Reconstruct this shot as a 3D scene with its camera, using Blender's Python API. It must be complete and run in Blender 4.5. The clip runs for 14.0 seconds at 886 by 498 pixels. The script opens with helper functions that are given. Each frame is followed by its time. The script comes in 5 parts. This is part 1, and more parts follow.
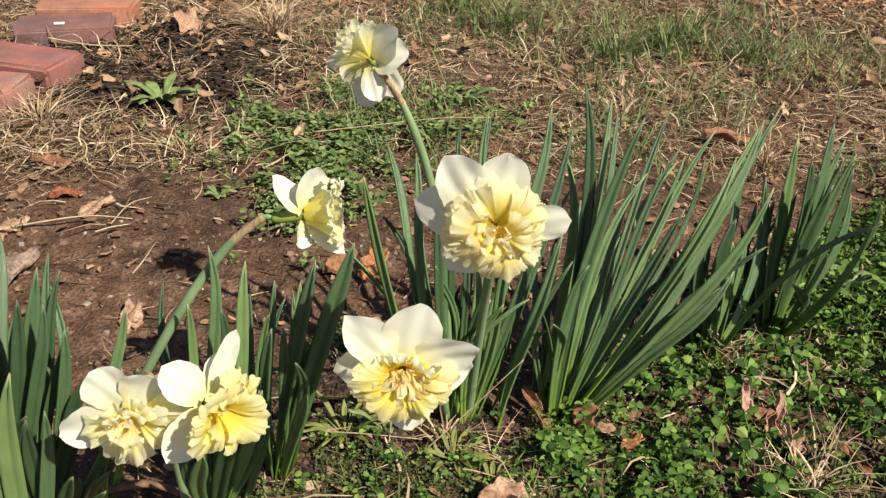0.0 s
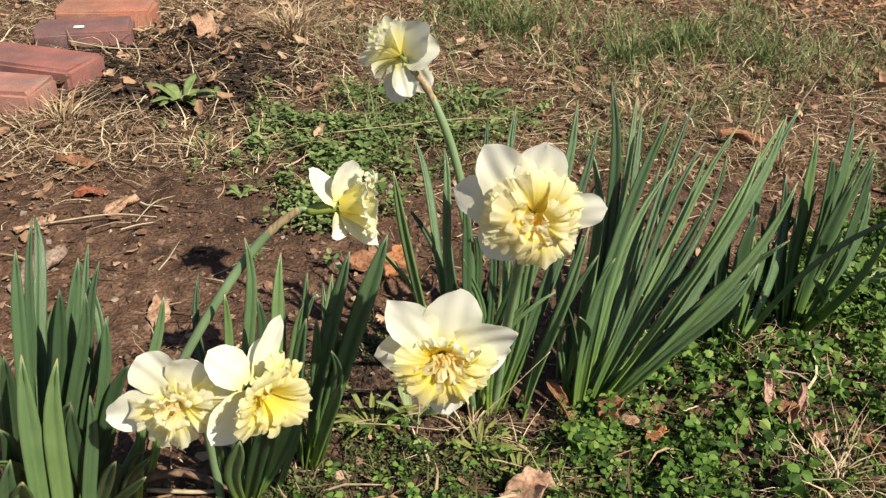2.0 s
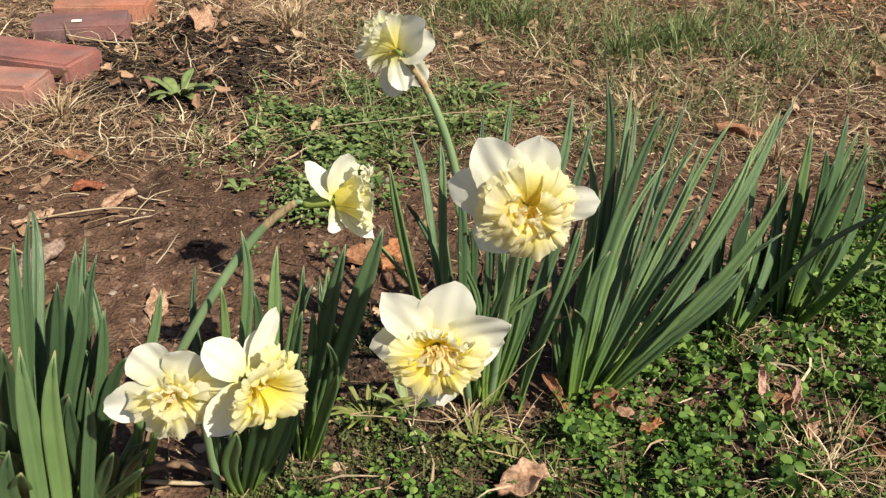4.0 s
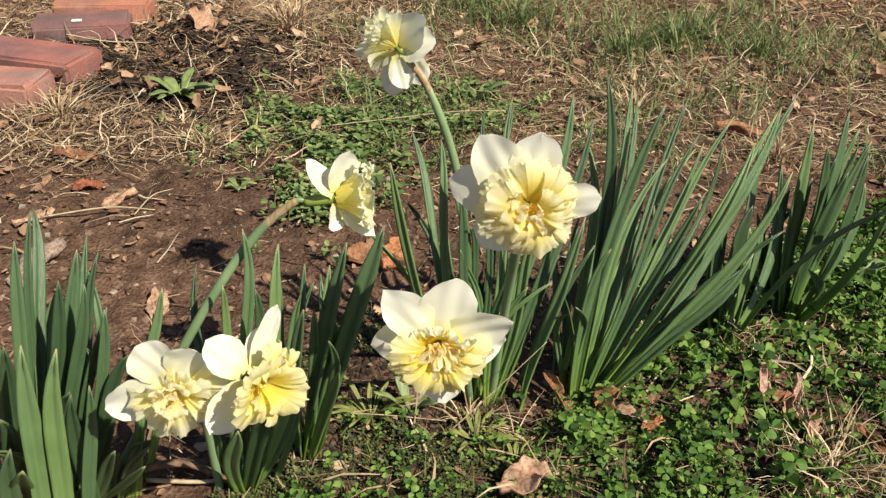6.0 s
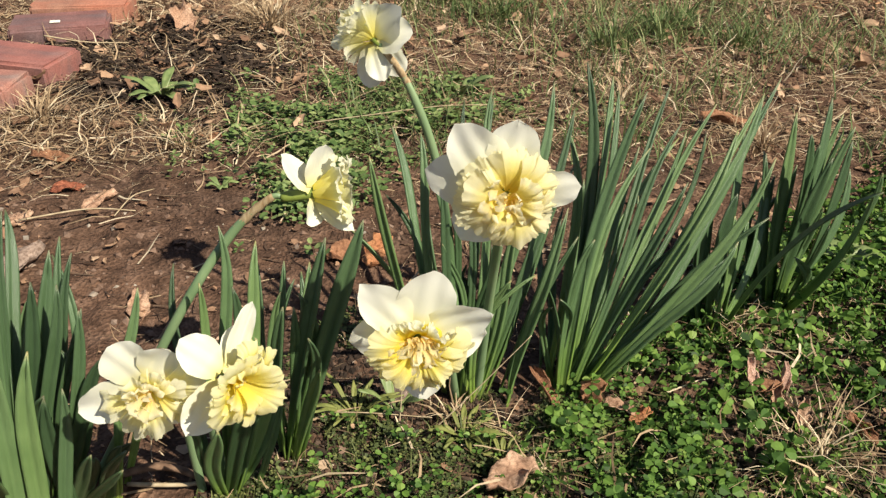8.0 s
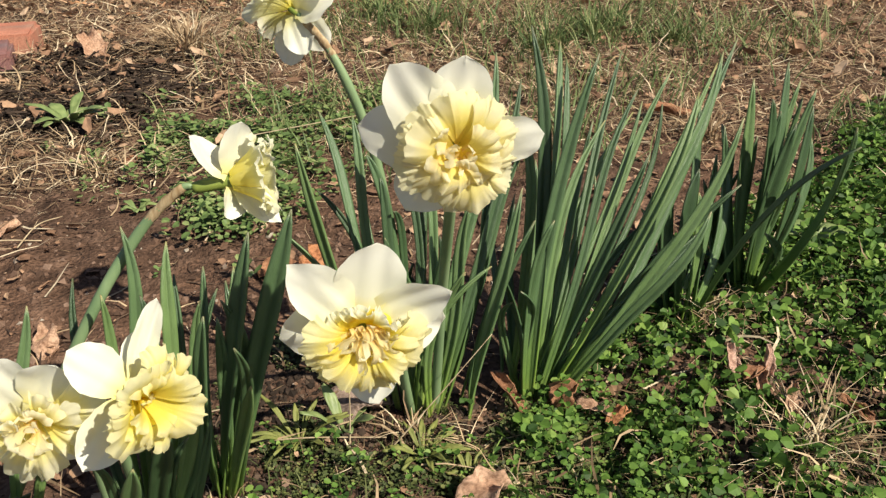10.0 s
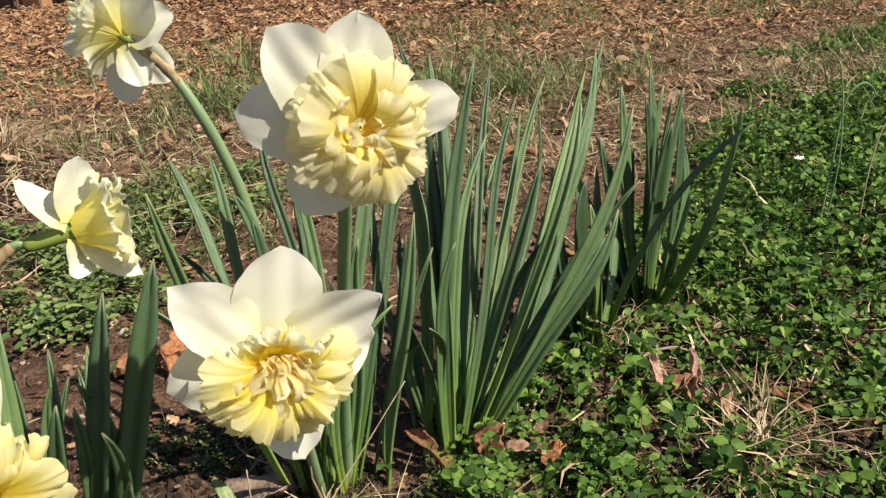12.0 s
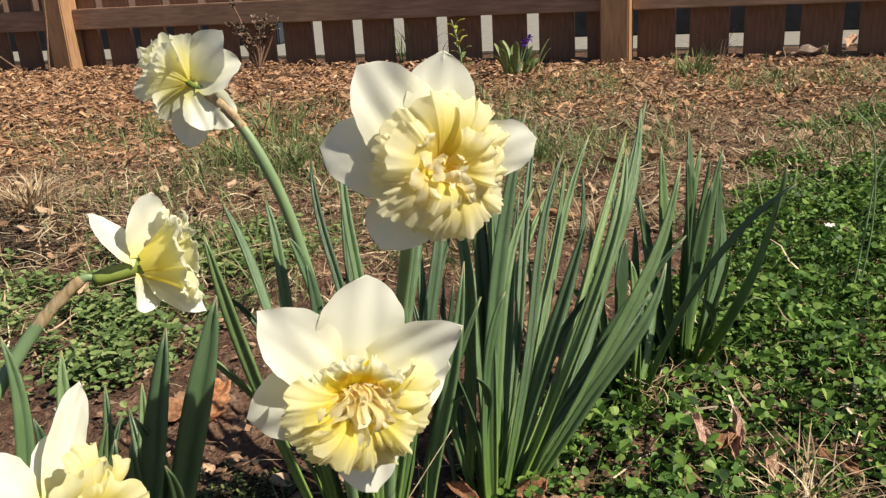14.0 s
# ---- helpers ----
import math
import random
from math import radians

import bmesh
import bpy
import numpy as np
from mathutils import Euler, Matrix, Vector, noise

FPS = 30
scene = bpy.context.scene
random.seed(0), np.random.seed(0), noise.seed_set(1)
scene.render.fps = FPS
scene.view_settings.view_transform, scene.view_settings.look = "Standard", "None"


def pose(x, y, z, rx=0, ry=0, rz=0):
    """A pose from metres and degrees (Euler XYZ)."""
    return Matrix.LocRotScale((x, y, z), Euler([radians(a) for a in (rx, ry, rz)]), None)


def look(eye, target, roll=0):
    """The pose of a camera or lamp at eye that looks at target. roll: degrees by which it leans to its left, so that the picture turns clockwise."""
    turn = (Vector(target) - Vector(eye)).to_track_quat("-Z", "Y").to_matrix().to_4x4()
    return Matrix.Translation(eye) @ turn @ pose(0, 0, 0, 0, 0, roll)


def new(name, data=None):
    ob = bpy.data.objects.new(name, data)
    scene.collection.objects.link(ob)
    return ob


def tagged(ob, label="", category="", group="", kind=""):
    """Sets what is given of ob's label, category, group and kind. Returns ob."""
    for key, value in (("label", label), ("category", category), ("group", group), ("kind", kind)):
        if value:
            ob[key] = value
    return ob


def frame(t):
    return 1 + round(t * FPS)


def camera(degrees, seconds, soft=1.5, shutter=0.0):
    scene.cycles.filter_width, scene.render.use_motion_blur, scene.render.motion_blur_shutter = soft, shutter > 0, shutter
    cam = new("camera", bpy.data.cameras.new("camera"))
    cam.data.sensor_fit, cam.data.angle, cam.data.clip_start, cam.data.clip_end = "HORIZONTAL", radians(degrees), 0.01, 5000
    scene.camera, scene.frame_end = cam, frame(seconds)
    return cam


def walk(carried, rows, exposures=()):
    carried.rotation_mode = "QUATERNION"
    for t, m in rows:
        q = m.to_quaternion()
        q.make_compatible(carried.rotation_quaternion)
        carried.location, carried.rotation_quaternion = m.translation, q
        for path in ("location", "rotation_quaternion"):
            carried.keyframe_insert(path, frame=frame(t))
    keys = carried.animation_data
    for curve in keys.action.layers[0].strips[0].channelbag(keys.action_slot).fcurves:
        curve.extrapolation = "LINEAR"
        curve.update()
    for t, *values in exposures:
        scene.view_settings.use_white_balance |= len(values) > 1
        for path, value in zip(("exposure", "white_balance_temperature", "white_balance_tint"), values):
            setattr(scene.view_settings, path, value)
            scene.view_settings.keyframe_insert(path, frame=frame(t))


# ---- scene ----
cam = camera(54.1, 14.0, soft=1.35)
PATH = [
    (0, (0.045, 0.047, 0.492), (0.036, 1.757, -0.546), 1.6),
    (0.5, (0.045, 0.047, 0.491), (0.035, 1.758, -0.546), 1.7),
    (1, (0.042, 0.045, 0.487), (0.031, 1.759, -0.544), 1.7),
    (1.5, (0.036, 0.04, 0.491), (0.019, 1.76, -0.529), 1.5),
    (2, (0.028, 0.032, 0.489), (0.007, 1.749, -0.536), 1.4),
    (2.5, (0.028, 0.028, 0.491), (0.009, 1.741, -0.542), 1.5),
    (3, (0.029, 0.028, 0.491), (0.011, 1.739, -0.546), 1.5),
    (5.5, (0.031, 0.029, 0.489), (0.011, 1.739, -0.547), 1.3),
    (6, (0.03, 0.028, 0.489), (0.011, 1.738, -0.548), 1.3),
    (6.5, (0.031, 0.028, 0.487), (0.012, 1.739, -0.548), 1.2),
    (7, (0.033, 0.031, 0.485), (0.018, 1.739, -0.556), 1.1),
    (9.3, (0.039, 0.044, 0.456), (0.087, 1.753, -0.582), -1.0),
    (9.5, (0.038, 0.057, 0.443), (0.11, 1.775, -0.579), -0.9),
    (10, (0.035, 0.082, 0.419), (0.174, 1.826, -0.55), -1.2),
    (10.5, (0.031, 0.103, 0.385), (0.246, 1.868, -0.529), -2.1),
    (11, (0.025, 0.119, 0.366), (0.352, 1.894, -0.496), -3.1),
    (11.5, (0.014, 0.127, 0.361), (0.446, 1.897, -0.464), -4.5),
    (12, (0.012, 0.13, 0.356), (0.517, 1.898, -0.431), -4.7),
    (12.5, (-0.001, 0.131, 0.351), (0.509, 1.913, -0.401), -4.2),
    (13, (-0.008, 0.137, 0.343), (0.498, 1.935, -0.371), -3.9),
    (13.5, (-0.013, 0.133, 0.346), (0.5, 1.947, -0.322), -3.6),
    (14, (-0.014, 0.129, 0.348), (0.496, 1.955, -0.289), -3.5),
]
walk(cam, [(t, look(eye, target, roll)) for t, eye, target, roll in PATH])

# ---- world, sun and exposure ----
SUN = Vector((0.53, -0.45, 0.72)).normalized()
world = bpy.data.worlds.new("sky")
scene.world = world
world.use_nodes = True
sky = world.node_tree.nodes.new("ShaderNodeTexSky")
sky.sky_type, sky.sun_disc = "NISHITA", False
sky.sun_elevation = math.asin(SUN.z)
sky.sun_rotation = math.atan2(SUN.x, SUN.y)
back = world.node_tree.nodes["Background"]
back.inputs["Strength"].default_value = 0.050
world.node_tree.links.new(sky.outputs["Color"], back.inputs["Color"])
sun = new("sun", bpy.data.lights.new("sun", "SUN"))
sun.data.energy, sun.data.angle, sun.data.color = 4.8, radians(0.53), (1.0, 0.915, 0.74)
sun.matrix_world = look(SUN * 10, (0, 0, 0))
scene.view_settings.exposure = 0.66


# ---- materials ----
def material(name):
    m = bpy.data.materials.new(name)
    m.use_nodes = True
    return m, m.node_tree.nodes, m.node_tree.links, m.node_tree.nodes["Principled BSDF"]


def noise_node(nodes, links, scale, detail=4.0, coords="Object", stretch=None):
    co = nodes.new("ShaderNodeTexCoord")
    tex = nodes.new("ShaderNodeTexNoise")
    tex.inputs["Scale"].default_value, tex.inputs["Detail"].default_value = scale, detail
    src = co.outputs[coords]
    if stretch:
        mp = nodes.new("ShaderNodeMapping")
        mp.inputs["Scale"].default_value = stretch
        links.new(src, mp.inputs["Vector"])
        src = mp.outputs["Vector"]
    links.new(src, tex.inputs["Vector"])
    return tex.outputs["Fac"]


def ramp_node(nodes, links, fac, stops):
    r = nodes.new("ShaderNodeValToRGB")
    while len(r.color_ramp.elements) < len(stops):
        r.color_ramp.elements.new(0.5)
    for el, (pos, col) in zip(r.color_ramp.elements, stops):
        el.position, el.color = pos, (*col, 1)
    links.new(fac, r.inputs["Fac"])
    return r.outputs["Color"]


def mix_node(nodes, links, fac, a, b, how="MIX"):
    x = nodes.new("ShaderNodeMix")
    x.data_type, x.blend_type = "RGBA", how
    for sock, val in ((x.inputs["Factor"], fac), (x.inputs["A"], a), (x.inputs["B"], b)):
        if isinstance(val, bpy.types.NodeSocket):
            links.new(val, sock)
        elif isinstance(val, tuple):
            sock.default_value = (*val, 1)
        else:
            sock.default_value = val
    return x.outputs["Result"]


def bump_to(nodes, links, shader, height, strength, distance):
    b = nodes.new("ShaderNodeBump")
    b.inputs["Strength"].default_value, b.inputs["Distance"].default_value = strength, distance
    links.new(height, b.inputs["Height"])
    links.new(b.outputs["Normal"], shader.inputs["Normal"])


def island_random(nodes):
    return nodes.new("ShaderNodeNewGeometry").outputs["Random Per Island"]


def attr(nodes, name):
    a = nodes.new("ShaderNodeAttribute")
    a.attribute_name = name
    return a.outputs["Fac"]


def thin_look(nodes, links, shader, color, share):
    """Lets some light through a thin leaf or petal."""
    t = nodes.new("ShaderNodeBsdfTranslucent")
    mixer = nodes.new("ShaderNodeMixShader")
    mixer.inputs["Fac"].default_value = share
    links.new(color, t.inputs["Color"])
    links.new(shader.outputs["BSDF"], mixer.inputs[1])
    links.new(t.outputs["BSDF"], mixer.inputs[2])
    links.new(mixer.outputs["Shader"], nodes["Material Output"].inputs["Surface"])


def stuff_material(name, stops, grain=300.0, rough=0.7, share=0.0, spec=0.3, dark=0.55):
    """Small plant matter: a colour for each piece, with a fine grain over it."""
    m, nodes, links, sh = material(name)
    base = ramp_node(nodes, links, island_random(nodes), stops)
    grainy = ramp_node(nodes, links, noise_node(nodes, links, grain, 3), [(0.3, (dark, dark, dark)), (0.7, (1, 1, 1))])
    col = mix_node(nodes, links, 0.8, base, grainy, "MULTIPLY")
    links.new(col, sh.inputs["Base Color"])
    sh.inputs["Roughness"].default_value = rough
    sh.inputs["Specular IOR Level"].default_value = spec
    if share:
        thin_look(nodes, links, sh, col, share)
    return m


def petal_material():
    m, nodes, links, sh = material("white_petal")
    along = attr(nodes, "along")
    base = ramp_node(nodes, links, along, [(0.0, (0.77, 0.72, 0.28)), (0.2, (0.79, 0.785, 0.63)), (0.6, (0.795, 0.795, 0.715)), (1.0, (0.795, 0.795, 0.71))])
    veins = noise_node(nodes, links, 90, 4, "UV", (14.0, 1.0, 1.0))
    tone = ramp_node(nodes, links, veins, [(0.3, (0.965, 0.965, 0.95)), (0.7, (1, 1, 1))])
    col = mix_node(nodes, links, 1.0, base, tone, "MULTIPLY")
    links.new(col, sh.inputs["Base Color"])
    sh.inputs["Roughness"].default_value = 0.55
    sh.inputs["Specular IOR Level"].default_value = 0.25
    bump_to(nodes, links, sh, veins, 0.2, 0.0004)
    thin_look(nodes, links, sh, col, 0.30)
    return m


def corona_material(name, throat, middle, edge, share=0.36):
    m, nodes, links, sh = material(name)
    along = attr(nodes, "along")
    wob = noise_node(nodes, links, 120, 3)
    mth = nodes.new("ShaderNodeMath")
    mth.operation = "MULTIPLY_ADD"
    links.new(wob, mth.inputs[0])
    mth.inputs[1].default_value = 0.35
    links.new(along, mth.inputs[2])
    base = ramp_node(nodes, links, mth.outputs[0], [(0.18, throat), (0.60, middle), (0.86, tuple((p + q) / 2 for p, q in zip(middle, edge))), (1.0, edge)])
    fine = noise_node(nodes, links, 60, 4, "UV", (22.0, 1.0, 1.0))
    tone = ramp_node(nodes, links, fine, [(0.3, (0.95, 0.94, 0.90)), (0.7, (1, 1, 1))])
    col = mix_node(nodes, links, 1.0, base, tone, "MULTIPLY")
    links.new(col, sh.inputs["Base Color"])
    sh.inputs["Roughness"].default_value = 0.6
    sh.inputs["Specular IOR Level"].default_value = 0.2
    bump_to(nodes, links, sh, fine, 0.4, 0.0008)
    thin_look(nodes, links, sh, col, share)
    return m


def leaf_material():
    """Waxy blue-green blade, yellow-green at its foot, with fine lengthwise veins."""
    m, nodes, links, sh = material("daffodil_leaf")
    along = attr(nodes, "along")
    base = ramp_node(nodes, links, along, [(0.0, (0.36, 0.43, 0.09)), (0.14, (0.23, 0.36, 0.075)), (0.36, (0.172, 0.278, 0.114)), (0.965, (0.167, 0.264, 0.128)), (1.0, (0.36, 0.32, 0.16))])
    info = nodes.new("ShaderNodeObjectInfo")
    tone = ramp_node(nodes, links, info.outputs["Random"], [(0.0, (0.34, 0.41, 0.39)), (0.5, (0.74, 0.80, 0.80)), (0.8, (1.02, 1.03, 0.96)), (1.0, (1.22, 1.18, 0.92))])
    streak = noise_node(nodes, links, 10, 4, "UV", (60.0, 1.0, 1.0))
    lines = ramp_node(nodes, links, streak, [(0.3, (0.70, 0.75, 0.72)), (0.7, (1.12, 1.1, 1.08))])
    patch = ramp_node(nodes, links, noise_node(nodes, links, 55, 3), [(0.3, (0.85, 0.88, 0.86)), (0.7, (1.08, 1.06, 1.08))])
    col = mix_node(nodes, links, 1.0, mix_node(nodes, links, 1.0, mix_node(nodes, links, 1.0, base, tone, "MULTIPLY"), lines, "MULTIPLY"), patch, "MULTIPLY")
    links.new(col, sh.inputs["Base Color"])
    sh.inputs["Roughness"].default_value = 0.42
    sh.inputs["Specular IOR Level"].default_value = 0.95
    bump_to(nodes, links, sh, streak, 0.4, 0.0006)
    thin_look(nodes, links, sh, col, 0.26)
    return m


def plain_material(name, light, dark_tone, scale, rough=0.6, spec=0.3, stretch=None, bump=0.0, deep=0.001):
    m, nodes, links, sh = material(name)
    n = noise_node(nodes, links, scale, 6, "Object", stretch)
    links.new(ramp_node(nodes, links, n, [(0.32, dark_tone), (0.68, light)]), sh.inputs["Base Color"])
    sh.inputs["Roughness"].default_value = rough
    sh.inputs["Specular IOR Level"].default_value = spec
    if bump:
        bump_to(nodes, links, sh, n, bump, deep)
    return m


def dead_leaf_material(name, light, dark_tone):
    """Brittle leaf: blotches, darker spots and fine ribs that run out from the middle."""
    m, nodes, links, sh = material(name)
    blot = ramp_node(nodes, links, noise_node(nodes, links, 70, 6), [(0.32, dark_tone), (0.68, light)])
    spots = ramp_node(nodes, links, noise_node(nodes, links, 340, 4), [(0.34, (0.55, 0.50, 0.46)), (0.55, (1, 1, 1)), (0.75, (1.2, 1.18, 1.15))])
    ribs = noise_node(nodes, links, 12, 3, "UV", (9.0, 1.2, 1.0))
    tone = ramp_node(nodes, links, ribs, [(0.35, (0.78, 0.75, 0.72)), (0.6, (1.06, 1.05, 1.04))])
    col = mix_node(nodes, links, 1.0, mix_node(nodes, links, 1.0, blot, spots, "MULTIPLY"), tone, "MULTIPLY")
    links.new(col, sh.inputs["Base Color"])
    sh.inputs["Roughness"].default_value = 0.7
    sh.inputs["Specular IOR Level"].default_value = 0.25
    bump_to(nodes, links, sh, ribs, 0.7, 0.0015)
    thin_look(nodes, links, sh, col, 0.18)
    return m


def soil_material():
    m, nodes, links, sh = material("soil")
    big = noise_node(nodes, links, 5, 5)
    mid = noise_node(nodes, links, 38, 6)
    fine = noise_node(nodes, links, 260, 5)
    a = ramp_node(nodes, links, mid, [(0.25, (0.066, 0.039, 0.028)), (0.5, (0.158, 0.094, 0.066)), (0.78, (0.262, 0.168, 0.124))])
    b = ramp_node(nodes, links, fine, [(0.3, (0.45, 0.44, 0.43)), (0.62, (1, 1, 1)), (0.8, (1.35, 1.3, 1.25))])
    c = ramp_node(nodes, links, big, [(0.36, (0.64, 0.64, 0.64)), (0.62, (1.10, 1.05, 1.0))])
    col = mix_node(nodes, links, 1.0, mix_node(nodes, links, 1.0, a, b, "MULTIPLY"), c, "MULTIPLY")
    links.new(col, sh.inputs["Base Color"])
    sh.inputs["Roughness"].default_value = 0.95
    sh.inputs["Specular IOR Level"].default_value = 0.15
    add = nodes.new("ShaderNodeMath")
    add.operation = "ADD"
    links.new(mid, add.inputs[0])
    links.new(fine, add.inputs[1])
    bump_to(nodes, links, sh, add.outputs[0], 0.9, 0.006)
    return m


def brick_material(name, light, dark_tone):
    m, nodes, links, sh = material(name)
    big = noise_node(nodes, links, 22, 5)
    fine = noise_node(nodes, links, 420, 4)
    a = ramp_node(nodes, links, big, [(0.3, dark_tone), (0.65, light)])
    b = ramp_node(nodes, links, fine, [(0.3, (0.6, 0.58, 0.58)), (0.65, (1.1, 1.1, 1.1))])
    smear = noise_node(nodes, links, 16, 5, "Object", (0.6, 2.0, 1.0))
    c = ramp_node(nodes, links, smear, [(0.38, (0.80, 0.98, 1.08)), (0.5, (0.95, 0.97, 1.0)), (0.66, (1.12, 0.98, 0.96))])
    links.new(mix_node(nodes, links, 1.0, mix_node(nodes, links, 0.8, a, b, "MULTIPLY"), c, "MULTIPLY"), sh.inputs["Base Color"])
    sh.inputs["Roughness"].default_value = 0.85
    bump_to(nodes, links, sh, fine, 0.4, 0.001)
    return m


def wood_material(name, light, dark_tone, run=(1.0, 9.0, 9.0)):
    m, nodes, links, sh = material(name)
    grain = noise_node(nodes, links, 14, 7, "Object", run)
    blot = noise_node(nodes, links, 4, 4)
    a = ramp_node(nodes, links, grain, [(0.3, dark_tone), (0.7, light)])
    b = ramp_node(nodes, links, blot, [(0.3, (0.75, 0.74, 0.72)), (0.7, (1.05, 1.05, 1.05))])
    links.new(mix_node(nodes, links, 1.0, a, b, "MULTIPLY"), sh.inputs["Base Color"])
    sh.inputs["Roughness"].default_value = 0.75
    bump_to(nodes, links, sh, grain, 0.25, 0.001)
    return m


PETAL = petal_material()
CORONA = corona_material("yellow_corona", (0.94, 0.77, 0.17), (0.94, 0.84, 0.25), (0.92, 0.88, 0.62), 0.55)
CORONA_RICH = corona_material("rich_yellow_corona", (0.94, 0.75, 0.06), (0.94, 0.84, 0.19), (0.93, 0.89, 0.56), 0.58)
CORONA_WHITE = corona_material("split_corona", (0.94, 0.77, 0.10), (0.94, 0.86, 0.32), (0.92, 0.90, 0.70), 0.56)
PALE_RIM = corona_material("pale_rim", (0.93, 0.70, 0.03), (0.92, 0.84, 0.34), (0.88, 0.88, 0.74), 0.52)
FRILL = corona_material("cream_frill", (0.95, 0.74, 0.30), (0.95, 0.86, 0.50), (0.94, 0.91, 0.72), 0.58)
THROAT = corona_material("deep_throat", (0.93, 0.68, 0.05), (0.93, 0.74, 0.06), (0.93, 0.80, 0.14), 0.5)
CORONA_PALE = corona_material("pale_corona", (0.93, 0.83, 0.14), (0.92, 0.88, 0.42), (0.90, 0.89, 0.72), 0.55)
LEAF = leaf_material()
STEM = plain_material("green_stem", (0.215, 0.300, 0.155), (0.135, 0.215, 0.105), 60, 0.45, 0.4, (1, 1, 0.15))
TUBE = plain_material("green_tube", (0.19, 0.24, 0.05), (0.10, 0.155, 0.03), 90, 0.45, 0.4)
SPATHE = plain_material("papery_spathe", (0.46, 0.36, 0.22), (0.25, 0.165, 0.085), 420, 0.8, 0.2, (1, 1, 0.2), 0.5)
SOIL = soil_material()
CLOVER = stuff_material("clover", [(0.0, (0.026, 0.060, 0.015)), (0.30, (0.078, 0.162, 0.032)), (0.8, (0.160, 0.280, 0.054)), (1.0, (0.28, 0.40, 0.10))], 260, 0.55, 0.28, 0.25, 0.7)
WEED = stuff_material("chickweed", [(0.0, (0.070, 0.125, 0.034)), (0.5, (0.160, 0.240, 0.075)), (1.0, (0.30, 0.36, 0.14))], 260, 0.55, 0.2, 0.35, 0.7)
MOSS = stuff_material("olive_sprigs", [(0.0, (0.045, 0.060, 0.020)), (0.6, (0.088, 0.116, 0.038)), (1.0, (0.22, 0.23, 0.08))], 260, 0.6, 0.15, 0.3, 0.7)
GRASS = stuff_material("green_grass", [(0.0, (0.08, 0.13, 0.042)), (0.6, (0.155, 0.215, 0.075)), (1.0, (0.32, 0.34, 0.15))], 200, 0.55, 0.2, 0.35, 0.7)
STRAW = stuff_material("straw", [(0.0, (0.15, 0.095, 0.055)), (0.40, (0.38, 0.26, 0.155)), (0.75, (0.60, 0.45, 0.285)), (1.0, (0.82, 0.69, 0.50))], 150, 0.8, 0.1)
MULCH = stuff_material("wood_mulch", [(0.0, (0.20, 0.105, 0.060)), (0.35, (0.43, 0.225, 0.122)), (0.85, (0.58, 0.335, 0.19)), (1.0, (0.72, 0.52, 0.36))], 120, 0.85, 0.0, 0.2)
LITTER = stuff_material("leaf_litter", [(0.0, (0.13, 0.072, 0.046)), (0.5, (0.32, 0.185, 0.115)), (0.85, (0.48, 0.30, 0.19)), (1.0, (0.60, 0.43, 0.30))], 120, 0.75, 0.12, 0.25)
# near-black bits: real rotting bark by the bricks, painted shade among the daffodils
HUMUS_AND_SHADE = stuff_material("dark_humus_and_shade", [(0.0, (0.022, 0.016, 0.013)), (0.7, (0.055, 0.038, 0.029)), (1.0, (0.16, 0.11, 0.08))], 150, 0.9, 0.0, 0.15)
TWIGS = stuff_material("dark_twigs", [(0.0, (0.045, 0.028, 0.02)), (0.6, (0.11, 0.07, 0.05)), (1.0, (0.22, 0.15, 0.10))], 150, 0.85, 0.0, 0.2)
CRUMB = stuff_material("soil_crumbs", [(0.0, (0.06, 0.036, 0.026)), (0.6, (0.165, 0.10, 0.072)), (0.93, (0.25, 0.165, 0.125)), (1.0, (0.42, 0.37, 0.31))], 300, 0.95, 0.0, 0.15)
DEAD = [
    dead_leaf_material("tan_dead_leaf", (0.70, 0.475, 0.345), (0.46, 0.27, 0.18)),
    dead_leaf_material("brown_dead_leaf", (0.511, 0.270, 0.156), (0.284, 0.135, 0.078)),
    dead_leaf_material("red_dead_leaf", (0.540, 0.199, 0.114), (0.341, 0.114, 0.071)),
    dead_leaf_material("orange_dead_leaf", (0.682, 0.341, 0.170), (0.469, 0.199, 0.099)),
    dead_leaf_material("grey_dead_leaf", (0.483, 0.369, 0.312), (0.270, 0.199, 0.163)),
    dead_leaf_material("pink_dead_leaf", (0.80, 0.56, 0.46), (0.62, 0.38, 0.30)),
]
BRICKS = [
    brick_material("red_brick", (0.33, 0.145, 0.120), (0.22, 0.090, 0.080)),
    brick_material("orange_brick", (0.44, 0.20, 0.13), (0.32, 0.13, 0.085)),
    brick_material("purple_brick", (0.24, 0.12, 0.11), (0.15, 0.075, 0.07)),
    brick_material("pink_brick", (0.40, 0.215, 0.17), (0.27, 0.135, 0.11)),
]
PICKET_WOOD = wood_material("stained_picket_wood", (0.27, 0.145, 0.088), (0.17, 0.088, 0.054), (9.0, 9.0, 1.0))
RAIL_WOOD = wood_material("rail_wood", (0.43, 0.27, 0.185), (0.27, 0.155, 0.10))
POST_WOOD = wood_material("post_wood", (0.44, 0.255, 0.135), (0.29, 0.15, 0.075), (9.0, 9.0, 1.0))
TIMBER = plain_material("dark_timber", (0.035, 0.04, 0.055), (0.015, 0.018, 0.026), 20, 0.7)
CONCRETE = plain_material("pale_concrete", (0.27, 0.25, 0.225), (0.21, 0.195, 0.175), 30, 0.9, 0.2, None, 0.3)
TWIG = plain_material("twig", (0.24, 0.15, 0.10), (0.11, 0.065, 0.045), 150, 0.85, 0.2, None, 0.5)
